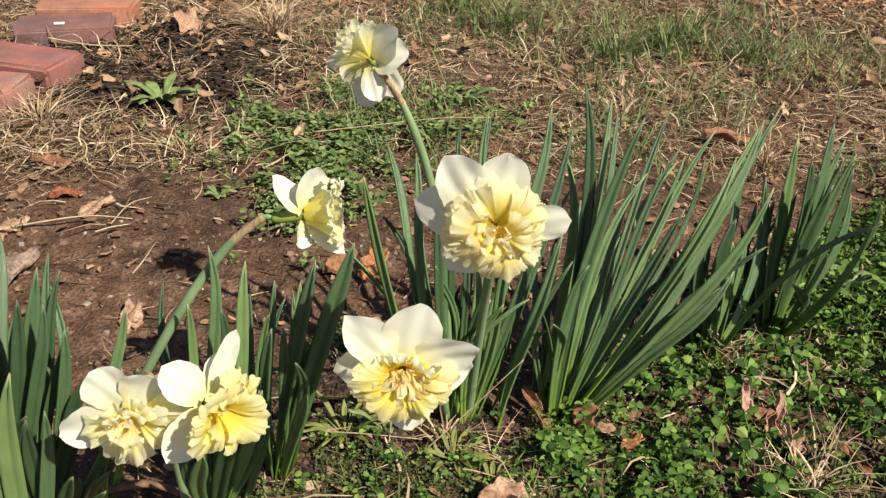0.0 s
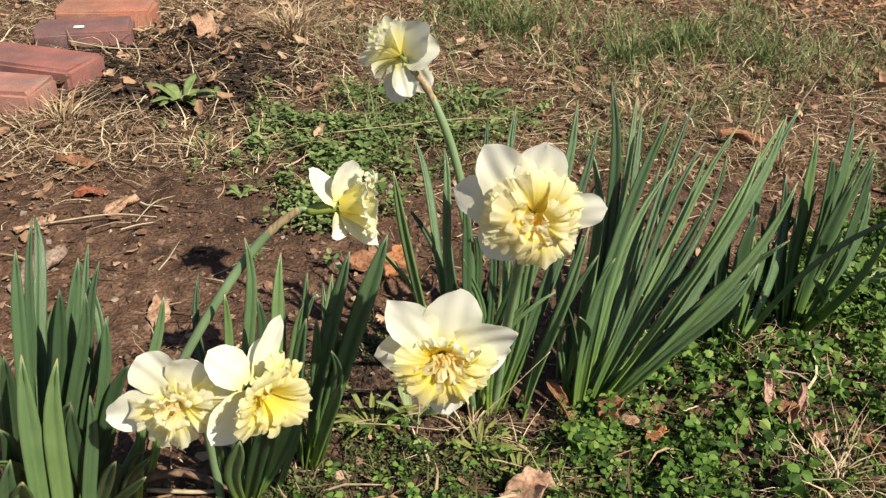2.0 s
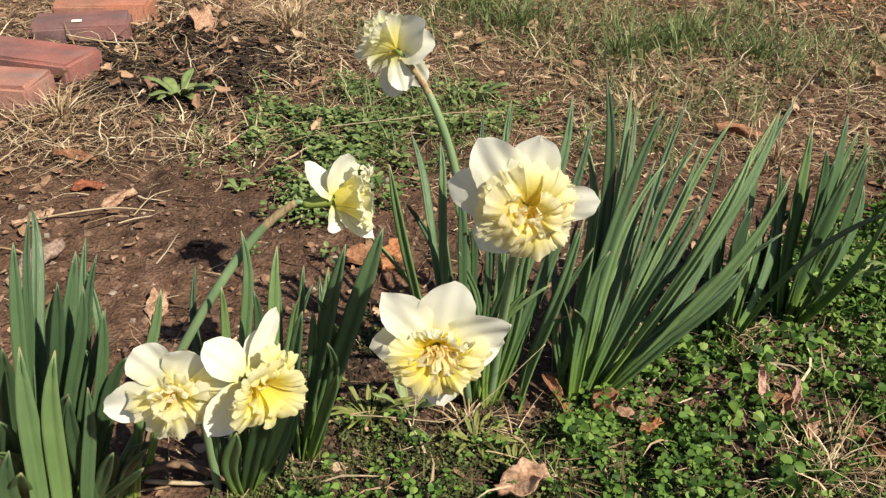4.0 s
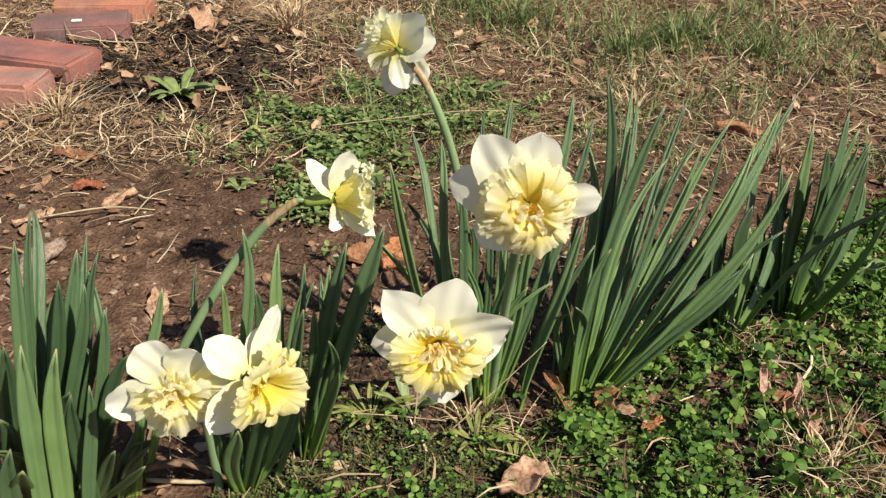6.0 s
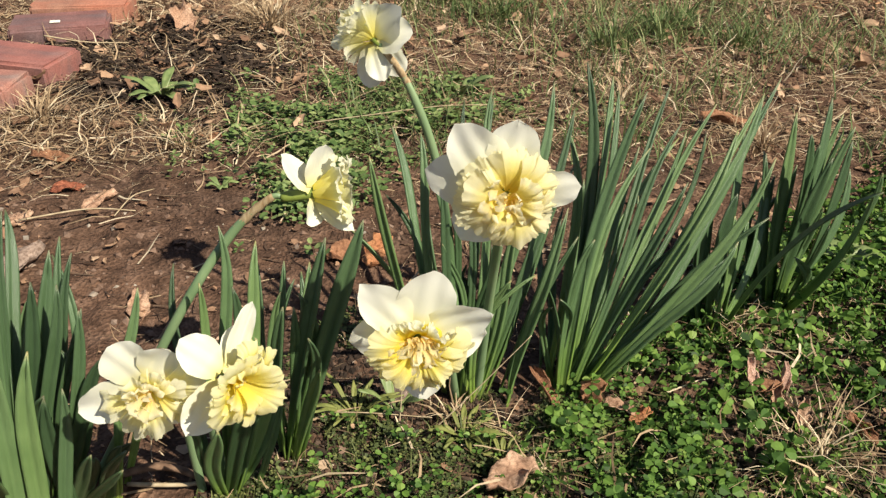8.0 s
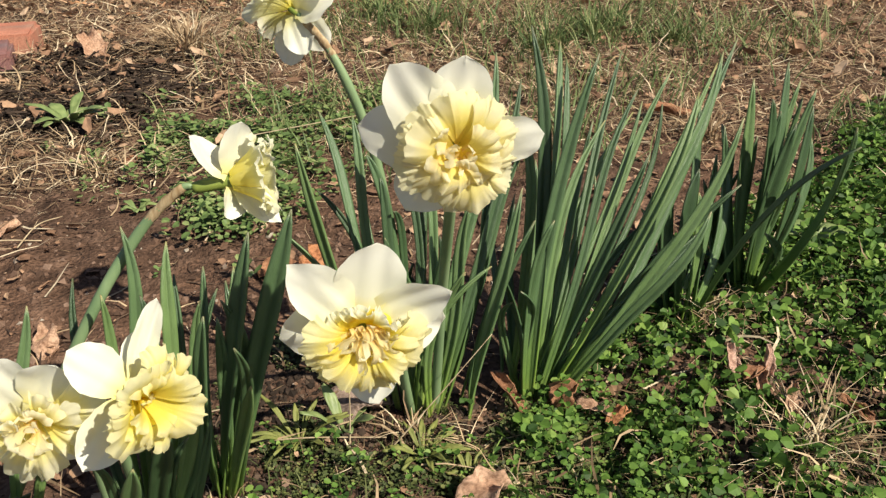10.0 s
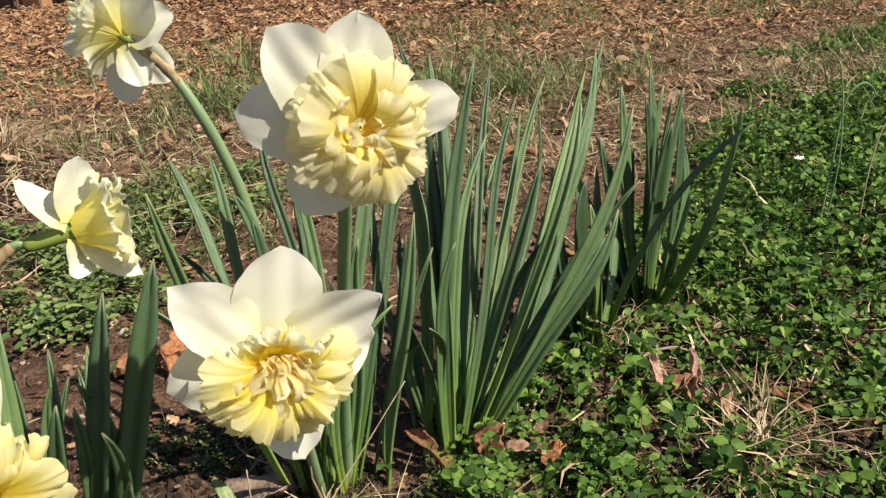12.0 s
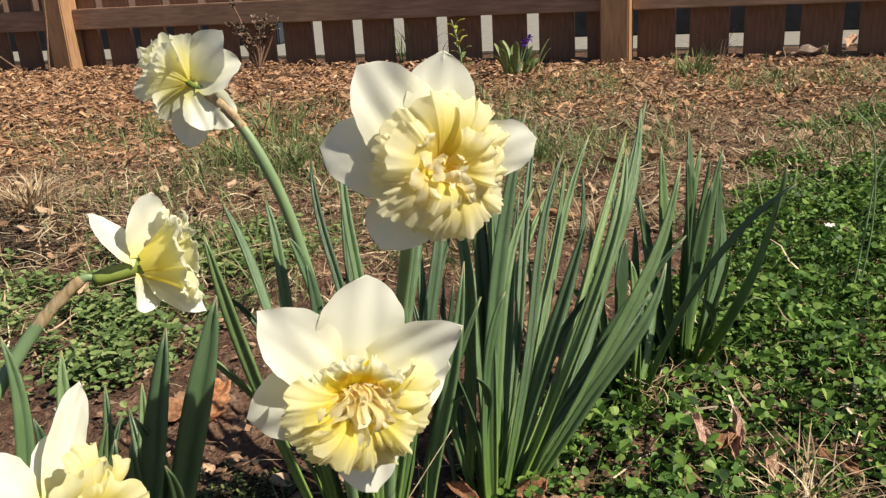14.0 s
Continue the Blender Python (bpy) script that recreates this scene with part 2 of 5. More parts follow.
VIOLET = plain_material("violet_petal", (0.10, 0.03, 0.27), (0.05, 0.012, 0.16), 200, 0.6)
WHITE_BLOOM = plain_material("white_bloom", (0.85, 0.84, 0.78), (0.75, 0.73, 0.62), 200, 0.6)
WEED_LEAF = plain_material("weed_leaf", (0.20, 0.25, 0.095), (0.12, 0.17, 0.06), 120, 0.5, 0.4)
BRONZE = plain_material("bronze_leaf", (0.10, 0.07, 0.05), (0.05, 0.05, 0.03), 120, 0.5, 0.4)
PALE_STRAW = plain_material("pale_straw", (0.50, 0.41, 0.28), (0.32, 0.24, 0.15), 120, 0.8, 0.2)
OLIVE_LEAF = plain_material("olive_leaf", (0.20, 0.21, 0.06), (0.11, 0.13, 0.035), 150, 0.6)
YELLOW_LEAF = plain_material("yellow_green_leaf", (0.40, 0.36, 0.06), (0.22, 0.24, 0.045), 150, 0.6)


# ---- mesh helpers ----
def part(name, mesh, mat, parent=None, label=""):
    mesh.materials.append(mat)
    ob = new(name, mesh)
    if parent:
        ob.parent = parent
    return tagged(ob, label=label)


def thing(name, place=(0, 0, 0), label="", category="", group=""):
    ob = new(name)
    ob.empty_display_size = 0.02
    ob.location = place
    return tagged(ob, label=label, category=category, group=group)


def smooth(mesh):
    mesh.polygons.foreach_set("use_smooth", [True] * len(mesh.polygons))
    return mesh


def raw_mesh(name, verts, faces):
    me = bpy.data.meshes.new(name)
    me.from_pydata([tuple(v) for v in verts], [], [tuple(f) for f in faces])
    me.update()
    return me


def grid_sheet(name, pts, thick=0.0):
    """A sheet from a grid of points [i][j], i along it and j across, with thickness, an attribute 'along' and a UV map."""
    pts = np.asarray(pts, float)
    n, k = pts.shape[:2]
    du, dv = np.gradient(pts, axis=0), np.gradient(pts, axis=1)
    nor = np.cross(du, dv)
    nor /= np.linalg.norm(nor, axis=2, keepdims=True) + 1e-12
    idx = np.arange(n * k).reshape(n, k)
    quads = np.stack([idx[:-1, :-1], idx[1:, :-1], idx[1:, 1:], idx[:-1, 1:]], -1).reshape(-1, 4)
    verts, faces = pts.reshape(-1, 3), quads.tolist()
    u, v = np.meshgrid(np.linspace(0, 1, n), np.linspace(0, 1, k), indexing="ij")
    along, across = u.ravel(), v.ravel()
    if thick:
        verts = np.concatenate([verts, (pts - nor * thick).reshape(-1, 3)])
        m = n * k
        faces += (quads[:, ::-1] + m).tolist()
        rim = np.concatenate([idx[:, 0], idx[-1, 1:], idx[-2::-1, -1], idx[0, -2:0:-1]])
        nxt = np.roll(rim, -1)
        faces += np.stack([nxt, rim, rim + m, nxt + m], -1).tolist()
        along, across = np.tile(along, 2), np.tile(across, 2)
    me = raw_mesh(name, verts, faces)
    me.attributes.new("along", "FLOAT", "POINT").data.foreach_set("value", along.astype(np.float32))
    uv = me.uv_layers.new(name="UVMap")
    loops = np.zeros(len(me.loops), np.int32)
    me.loops.foreach_get("vertex_index", loops)
    uv.data.foreach_set("uv", np.stack([across[loops], along[loops]], -1).astype(np.float32).ravel())
    return smooth(me)


def bezier(a, m, b, n):
    """A parabola that starts at a, ends at b and passes m half way."""
    a, m, b = (np.asarray(p, float) for p in (a, m, b))
    c = 2 * m - (a + b) / 2
    t = np.linspace(0, 1, n)[:, None]
    return (1 - t) ** 2 * a + 2 * t * (1 - t) * c + t**2 * b


def swept_tube(name, path, radii, sides=10, flat=1.0):
    path = np.asarray(path, float)
    tan = np.gradient(path, axis=0)
    tan /= np.linalg.norm(tan, axis=1, keepdims=True)
    ref = np.array((0.31, 0.87, 0.39))
    x = np.cross(tan, ref)
    x /= np.linalg.norm(x, axis=1, keepdims=True)
    y = np.cross(tan, x)
    ang = np.linspace(0, 2 * np.pi, sides, endpoint=False)
    ring = np.cos(ang)[None, :, None] * x[:, None] + flat * np.sin(ang)[None, :, None] * y[:, None]
    pts = path[:, None] + ring * np.asarray(radii, float)[:, None, None]
    n = len(path)
    idx = np.arange(n * sides).reshape(n, sides)
    nxt = np.roll(idx, -1, axis=1)
    faces = np.stack([idx[:-1], nxt[:-1], nxt[1:], idx[1:]], -1).reshape(-1, 4).tolist()
    faces += [idx[0, ::-1].tolist(), idx[-1].tolist()]
    return smooth(raw_mesh(name, pts.reshape(-1, 3), faces))


def box_mesh(name, x, y, z, bevel=0.0, jitter=0.0, seed=1):
    bm = bmesh.new()
    bmesh.ops.create_cube(bm, size=1.0)
    for v in bm.verts:
        v.co = Vector((v.co.x * x, v.co.y * y, v.co.z * z))
    if bevel:
        bmesh.ops.bevel(bm, geom=bm.edges[:], offset=bevel, segments=2, affect="EDGES")
    if jitter:
        rnd = random.Random(seed)
        for v in bm.verts:
            v.co += Vector([rnd.uniform(-jitter, jitter) for _ in range(3)])
    me = bpy.data.meshes.new(name)
    bm.to_mesh(me)
    bm.free()
    return me




def value_noise(x, y, cell, seed=0):
    """Smooth noise of 0 to 1 over the plan."""
    x, y = np.asarray(x, float) / cell, np.asarray(y, float) / cell
    ix, iy = np.floor(x).astype(np.int64), np.floor(y).astype(np.int64)
    fx, fy = x - ix, y - iy
    fx, fy = fx * fx * (3 - 2 * fx), fy * fy * (3 - 2 * fy)

    def rnd(a, b):
        h = (a * 374761393 + b * 668265263 + seed * 974711) & 0x7FFFFFFF
        h = ((h ^ (h >> 13)) * 1274126177) & 0x7FFFFFFF
        return ((h ^ (h >> 16)) & 0xFFFF) / 65535.0

    top = rnd(ix, iy) * (1 - fx) + rnd(ix + 1, iy) * fx
    low = rnd(ix, iy + 1) * (1 - fx) + rnd(ix + 1, iy + 1) * fx
    return top * (1 - fy) + low * fy


def ground_z(x, y):
    """Height of the ground: level, with low humps and clods."""
    near = np.clip(4.5 - np.hypot(np.asarray(x, float), np.asarray(y, float) - 1.0), 0, 1)
    z = 0.012 * (value_noise(x, y, 0.30, 1) - 0.5) + 0.008 * (value_noise(x, y, 0.09, 2) - 0.5)
    z = z + 0.008 * (value_noise(x, y, 0.035, 3) - 0.5) + 0.006 * (value_noise(x, y, 0.016, 4) - 0.5)
    return z * near


def scatter(name, templates, pos, yaw, tilt, size, mat, label, category, seed=0):
    """One mesh of many small pieces: each is a turned, tilted and scaled template at its place."""
    rng = np.random.default_rng(seed)
    which = rng.integers(0, len(templates), len(pos))
    verts, faces, start = [], [], 0
    for k, (tv, tf) in enumerate(templates):
        sel = np.where(which == k)[0]
        if not len(sel):
            continue
        tv = np.asarray(tv, float)
        a, b, c = yaw[sel], tilt[sel], rng.uniform(0, 2 * np.pi, len(sel))
        # tilt about a level axis of direction c, after the turn about z
        ca, sa = np.cos(a)[:, None], np.sin(a)[:, None]
        p = tv[None] * size[sel][:, None, None]
        x, y, z = p[..., 0] * ca - p[..., 1] * sa, p[..., 0] * sa + p[..., 1] * ca, p[..., 2]
        ux, uy = np.cos(c)[:, None], np.sin(c)[:, None]
        d, e = x * ux + y * uy, -x * uy + y * ux
        cb, sb = np.cos(b)[:, None], np.sin(b)[:, None]
        e, z = e * cb - z * sb, e * sb + z * cb
        x, y = d * ux - e * uy, d * uy + e * ux
        v = np.stack([x, y, z], -1) + pos[sel][:, None]
        verts.append(v.reshape(-1, 3))
        offs = start + np.arange(len(sel)) * len(tv)
        for f in tf:
            faces.append((np.asarray(f)[None] + offs[:, None]).tolist())
        start += len(sel) * len(tv)
    me = bpy.data.meshes.new(name)
    me.from_pydata(np.concatenate(verts).tolist(), [], [f for group in faces for f in group])
    me.update()
    me.materials.append(mat)
    return tagged(new(name, me), label=label, category=category, kind="stuff")


def spread(n, x0, x1, y0, y1, keep, seed):
    """About n random places on the ground, kept by the density function keep(x, y) of 0 to 1."""
    rng = np.random.default_rng(seed)
    x, y = rng.uniform(x0, x1, n), rng.uniform(y0, y1, n)
    ok = rng.uniform(0, 1, n) < keep(x, y)
    x, y = x[ok], y[ok]
    return np.stack([x, y, ground_z(x, y)], -1), rng


# ---- ground ----
def axis_steps(lo, hi, step, far):
    inner = np.arange(lo, hi, step)
    grow = [step]
    while sum(grow) < far:
        grow.append(grow[-1] * 1.35)
    out = np.cumsum(grow)
    return np.concatenate([lo - out[::-1], inner, inner[-1] + out])


def build_ground():
    xs, ys = axis_steps(-0.85, 1.3, 0.006, 300), axis_steps(0.38, 2.0, 0.006, 300)
    gx, gy = np.meshgrid(xs, ys, indexing="ij")
    gz = ground_z(gx, gy)
    idx = np.arange(gx.size).reshape(gx.shape)
    quads = np.stack([idx[:-1, :-1], idx[1:, :-1], idx[1:, 1:], idx[:-1, 1:]], -1).reshape(-1, 4)
    me = bpy.data.meshes.new("ground")
    me.from_pydata(np.stack([gx, gy, gz], -1).reshape(-1, 3).tolist(), [], quads.tolist())
    me.update()
    smooth(me)
    me.materials.append(SOIL)
    tagged(new("ground", me), label="reddish-brown garden soil, bare and crumbly", category="ground", kind="structure")


build_ground()

# ---- fence behind the bed ----
FENCE_A, FENCE_U = Vector((-0.442, 4.0, 0)), Vector((0.8, -0.6, 0))
FENCE_N = Vector((-0.6, -0.8, 0))
FENCE_TURN = math.degrees(math.atan2(FENCE_U.y, FENCE_U.x))


def along_fence(s, out, z):
    p = FENCE_A + FENCE_U * s + FENCE_N * out
    return pose(p.x, p.y, z, 0, 0, FENCE_TURN)


def build_fence():
    fence = thing("picket_fence", label="brown-stained wooden picket fence with square posts on mulch", category="fence")
    picket = box_mesh("picket", 0.117, 0.018, 1.15, 0.002)
    picket.materials.append(PICKET_WOOD)
    for k in range(-16, 32):
        s = 0.075 + 0.16 * k
        ob = new("picket", picket)
        ob.parent, ob.matrix_basis = fence, along_fence(s, -0.03, 0.575 + 0.006)
    for s in (-2.24, 0.012, 2.20, 4.45):
        ob = part("post", box_mesh("post", 0.09, 0.09, 1.3, 0.004), POST_WOOD, fence, "tan square post")
        ob.matrix_basis = along_fence(s, 0.03, 0.63)
    for a, b in ((-2.24, 0.012), (0.012, 2.20), (2.20, 4.45)):
        for z in (0.197, 1.0):
            ob = part("rail", box_mesh("rail", b - a - 0.092, 0.038, 0.078, 0.003), RAIL_WOOD, fence)
            ob.matrix_basis = along_fence((a + b) / 2, 0.002, z)


build_fence()


def build_beyond():
    slab = box_mesh("driveway", 9.0, 5.0, 0.06, 0.004)
    ob = part("driveway", slab, CONCRETE)
    ob.matrix_basis = along_fence(1.0, -2.75, -0.018)
    tagged(ob, label="pale concrete driveway beyond the fence", category="driveway", kind="structure")
    for a, b in ((-2.6, 0.55), (1.85, 4.2)):
        ob = part("edging_timber", box_mesh("edging_timber", b - a, 0.1, 0.1, 0.006), TIMBER)
        ob.matrix_basis = along_fence((a + b) / 2, -0.75, 0.062)
        tagged(ob, label="dark weathered edging timber lying on the concrete", category="timber", group="edging timbers")


build_beyond()

# ---- bricks ----
def build_brick(x, y, turn, top, mat, label, length, width, roll=0.0):
    ob = part("brick", box_mesh("brick", length, width, 0.057, 0.005, 0.0018, int(abs(x * 1000))), mat)
    ob.matrix_basis = pose(x, y, top - 0.0285, roll, 0, turn)
    tagged(ob, label=label, category="brick", group="bricks edging the bed")


build_brick(-0.635, 1.335, -14, 0.040, BRICKS[0], "worn red brick lying half sunk in soil", 0.19, 0.090)
build_brick(-0.652, 1.216, -6, 0.042, BRICKS[3], "pinkish worn brick lying half sunk in soil", 0.17, 0.080)
build_brick(-0.622, 1.505, 14, 0.040, BRICKS[2], "dark purplish brick lying on soil", 0.16, 0.078, 3)
build_brick(-0.622, 1.618, 6, 0.044, BRICKS[1], "orange brick lying on dry grass", 0.17, 0.085)


# ---- daffodils ----
def strap_leaf(parent, x, y, mx, my, mz, tx, ty, tz, width, twist=0.0, wave=0.0):
    n = 18
    z0 = float(ground_z(x, y)) - 0.008
    path = bezier((x, y, z0), (mx, my, mz), (tx, ty, tz), n)
    tan = np.gradient(path, axis=0)
    tan /= np.linalg.norm(tan, axis=1, keepdims=True)
    view = np.array((math.sin(twist), -math.cos(twist), 0.12))
    side = np.cross(tan, view)
    side /= np.linalg.norm(side, axis=1, keepdims=True)
    t = np.linspace(0, 1, n)
    path = path + side * (wave * np.sin(2 * np.pi * t**1.2) * t)[:, None]
    turn = 0.9 * twist * (t - 0.3) + 60 * wave * t**2
    out = np.cross(side, tan)
    side, out = side * np.cos(turn)[:, None] + out * np.sin(turn)[:, None], out * np.cos(turn)[:, None] - side * np.sin(turn)[:, None]
    wide = width * (0.62 + 0.5 * np.sin(np.pi * np.clip(t * 0.85, 0, 1))) * (1 - np.clip((t - 0.66) / 0.34, 0, 1) ** 2.2) ** 0.8 + 0.0007
    v = np.linspace(-1, 1, 7)
    keel = np.abs(v) ** 1.3 * 0.42 - 0.10 * np.cos(v * 6.0)
    pts = path[:, None] + side[:, None] * (v[None, :, None] * wide[:, None, None] / 2) + out[:, None] * (keel[None, :, None] * wide[:, None, None] / 2)
    part("leaf", grid_sheet("leaf", pts, 0.0012), LEAF, parent)


def flower_frame(center, facing, spin):
    """Z looks out of the flower, X level to the right of who looks into it, Y up."""
    z = Vector(facing).normalized()
    x = Vector((0, 0, 1)).cross(z).normalized()
    y = z.cross(x)
    m = Matrix((x, y, z)).transposed().to_4x4()
    return Matrix.Translation(center) @ m @ Matrix.Rotation(radians(spin), 4, "Z")


def ring_noise(th, knots, rng):
    """Smooth noise of -1 to 1 round a circle."""
    vals = rng.uniform(-1, 1, knots)
    x = th / (2 * math.pi) * knots
    i = np.floor(x).astype(int)
    f = x - i
    f = f * f * (3 - 2 * f)
    return vals[i % knots] * (1 - f) + vals[(i + 1) % knots] * f


def petal_points(length, width, lift, bend, curl, rng, point=0.95, notch=0.0):
    """A petal along +X in the flower's frame. lift: degrees forward; bend: metres that the tip bows forward; curl: edges forward; notch: a split in the tip."""
    n, k = 26, 17
    u, v = np.sin(np.linspace(0, np.pi / 2, n))[:, None], np.linspace(-1, 1, k)[None]
    ends = np.clip(np.abs((u - 0.50) / 0.50) ** 2.2, 0, 1)
    outer = np.clip(1 - np.clip((u - 0.46) / 0.54, 0, 1) ** (2.4 - 0.6 * point), 0, 1) ** (0.50 + rng.uniform(0.0, 0.22) * point)
    shape = np.where(u > 0.46, outer, np.sqrt(np.clip(1 - ends, 0, 1))) * 0.97 + 0.03
    shape = np.maximum(shape, 0.58 * (1 - u) ** 0.6)
    edge = 1 + 0.030 * np.sin(u * 13 + rng.uniform(0, 6)) * np.abs(v) ** 3 + 0.014 * np.sin(u * 37 + rng.uniform(0, 6)) * np.abs(v) ** 3
    w = width / 2 * shape * edge
    x = 0.004 + (length - 0.004) * (u - 0.035 * v**2 * u**6 - notch * np.exp(-((v * 5) ** 2)) * u**8)
    y = w * v + 0.035 * width * u**2 * rng.uniform(-1, 1)
    ph = rng.uniform(0, 6, 4)
    q = shape * v
    z = bend * u**2 + curl * width * q**2 * u + 0.030 * width * np.exp(-((q * 4) ** 2)) * (1 - u) - 0.0006 * np.exp(-(((np.abs(q) - 0.35) * 6) ** 2)) * np.sin(np.pi * u)
    z = z + 0.0016 * u * np.sin(2.6 * q + 3.6 * u + ph[0]) + 0.0011 * u * np.abs(q) ** 2 * np.sin(11 * u + ph[1]) + 0.00035 * np.sin(9 * q + 3 * u + ph[2]) * u + 0.0014 * u**3 * q * np.sin(ph[3])
    a = radians(lift)
    return np.stack([x * math.cos(a) - z * math.sin(a), y, x * math.sin(a) + z * math.cos(a)], -1)


def lobe_points(radius, depth, flare, span, pleats, rough, rng, inner=0.0012, ragged=0.3):
    """A ruffled lobe along +X: fine pleats that run out to a frilled, toothed rim, over slow swells."""
    n, k = 17, int(pleats * 7) + 1
    s, v = np.linspace(0, 1, n)[:, None], np.linspace(-1, 1, k)[None]
    ring = (v + 1) * math.pi * 0.9
    ring = ring + 0.55 * ring_noise(ring, 4, rng) + 0.22 * ring_noise(ring, 9, rng)
    knots = max(3, int(pleats * 0.9))
    fold = ring_noise(ring, knots, rng) + 0.55 * ring_noise(ring, int(pleats * 1.9), rng) * s
    crimp = ring_noise(ring, int(pleats * 3.2), rng)
    swell = ring_noise(ring, 4, rng)
    cut = np.clip(ring_noise(ring, max(5, int(pleats * 1.1)), rng) - 0.15, 0, 1)
    teeth = 0.6 * ring_noise(ring, int(pleats * 2.6), rng) + 0.5 * ring_noise(ring, int(pleats * 5), rng)
    th = v * span / 2 * (0.72 + 0.28 * s) + rough * 0.10 * s**2 * ring_noise(ring, knots, rng)
    r = inner + (radius - inner) * s * (1 - 0.16 * np.abs(v) ** 4 * s + 0.06 * swell * s)
    r = r - radius * (0.060 * teeth * s**7 + 0.34 * ragged * cut * s**4)
    z = depth * np.sin(s * math.pi / 2 * (1 + 0.75 * flare)) + radius * rough * ((0.022 * s + 0.085 * s**5) * fold + 0.045 * s**8 * crimp + 0.19 * s**2 * swell)
    return np.stack([r * np.cos(th), r * np.sin(th), z + 0 * th], -1)


def ribbon_points(base, tip, width, curl, rng):
    """A small crimped strand in the middle of a double flower, broader and lobed at its tip."""
    n, k = 9, 5
    a, b = Vector(base), Vector(tip)
    mid = (a + b) / 2 + Vector(rng.uniform(-0.003, 0.003, 3)) + Vector((0, 0, 0.0025))
    path = bezier(a, mid, b, n)
    d = (b - a).normalized()
    side = d.cross(Vector((rng.uniform(-0.7, 0.7), rng.uniform(-0.7, 0.7), 1))).normalized()
    out = side.cross(d)
    u, v = np.linspace(0, 1, n)[:, None], np.linspace(-1, 1, k)[None]
    w = width / 2 * (0.35 + 0.5 * u + 0.45 * np.exp(-(((u - 0.82) / 0.16) ** 2))) * (1 - 0.55 * np.clip((u - 0.9) / 0.1, 0, 1) ** 2)
    bowl = curl * width * v**2 * (1 - 0.8 * u) + 0.30 * width * np.sin(v * 4 + rng.uniform(0, 6)) * u**2 + 0.25 * width * np.sin(u * 9 + rng.uniform(0, 6)) * u
    return path[:, None] + np.asarray(side)[None, None] * (w * v)[..., None] + np.asarray(out)[None, None] * bowl[..., None]


def aim(facing, way, normal):
    """For a petal that runs along way with its inner face turned to normal, both in the world: its angle round the flower, lift and roll, in degrees."""
    turn = flower_frame((0, 0, 0), facing, 0).to_3x3().transposed()
    d, n = turn @ Vector(way).normalized(), turn @ Vector(normal)
    angle, lift = math.atan2(d.y, d.x), math.asin(max(-1.0, min(1.0, d.z)))
    n0 = Vector((-math.sin(lift) * math.cos(angle), -math.sin(lift) * math.sin(angle), math.cos(lift)))
    return math.degrees(angle), math.degrees(lift), math.degrees(math.atan2(n.dot(d.cross(n0)), n.dot(n0)))


def aimed(facing, rows):
    """Petals given as (way, normal, length, width, curl, point)."""
    out = []
    for way, normal, length, width, curl, point in rows:
        angle, lift, roll = aim(facing, way, normal)
        out.append((angle, length, width, lift, 0.001, curl, roll, point))
    return out


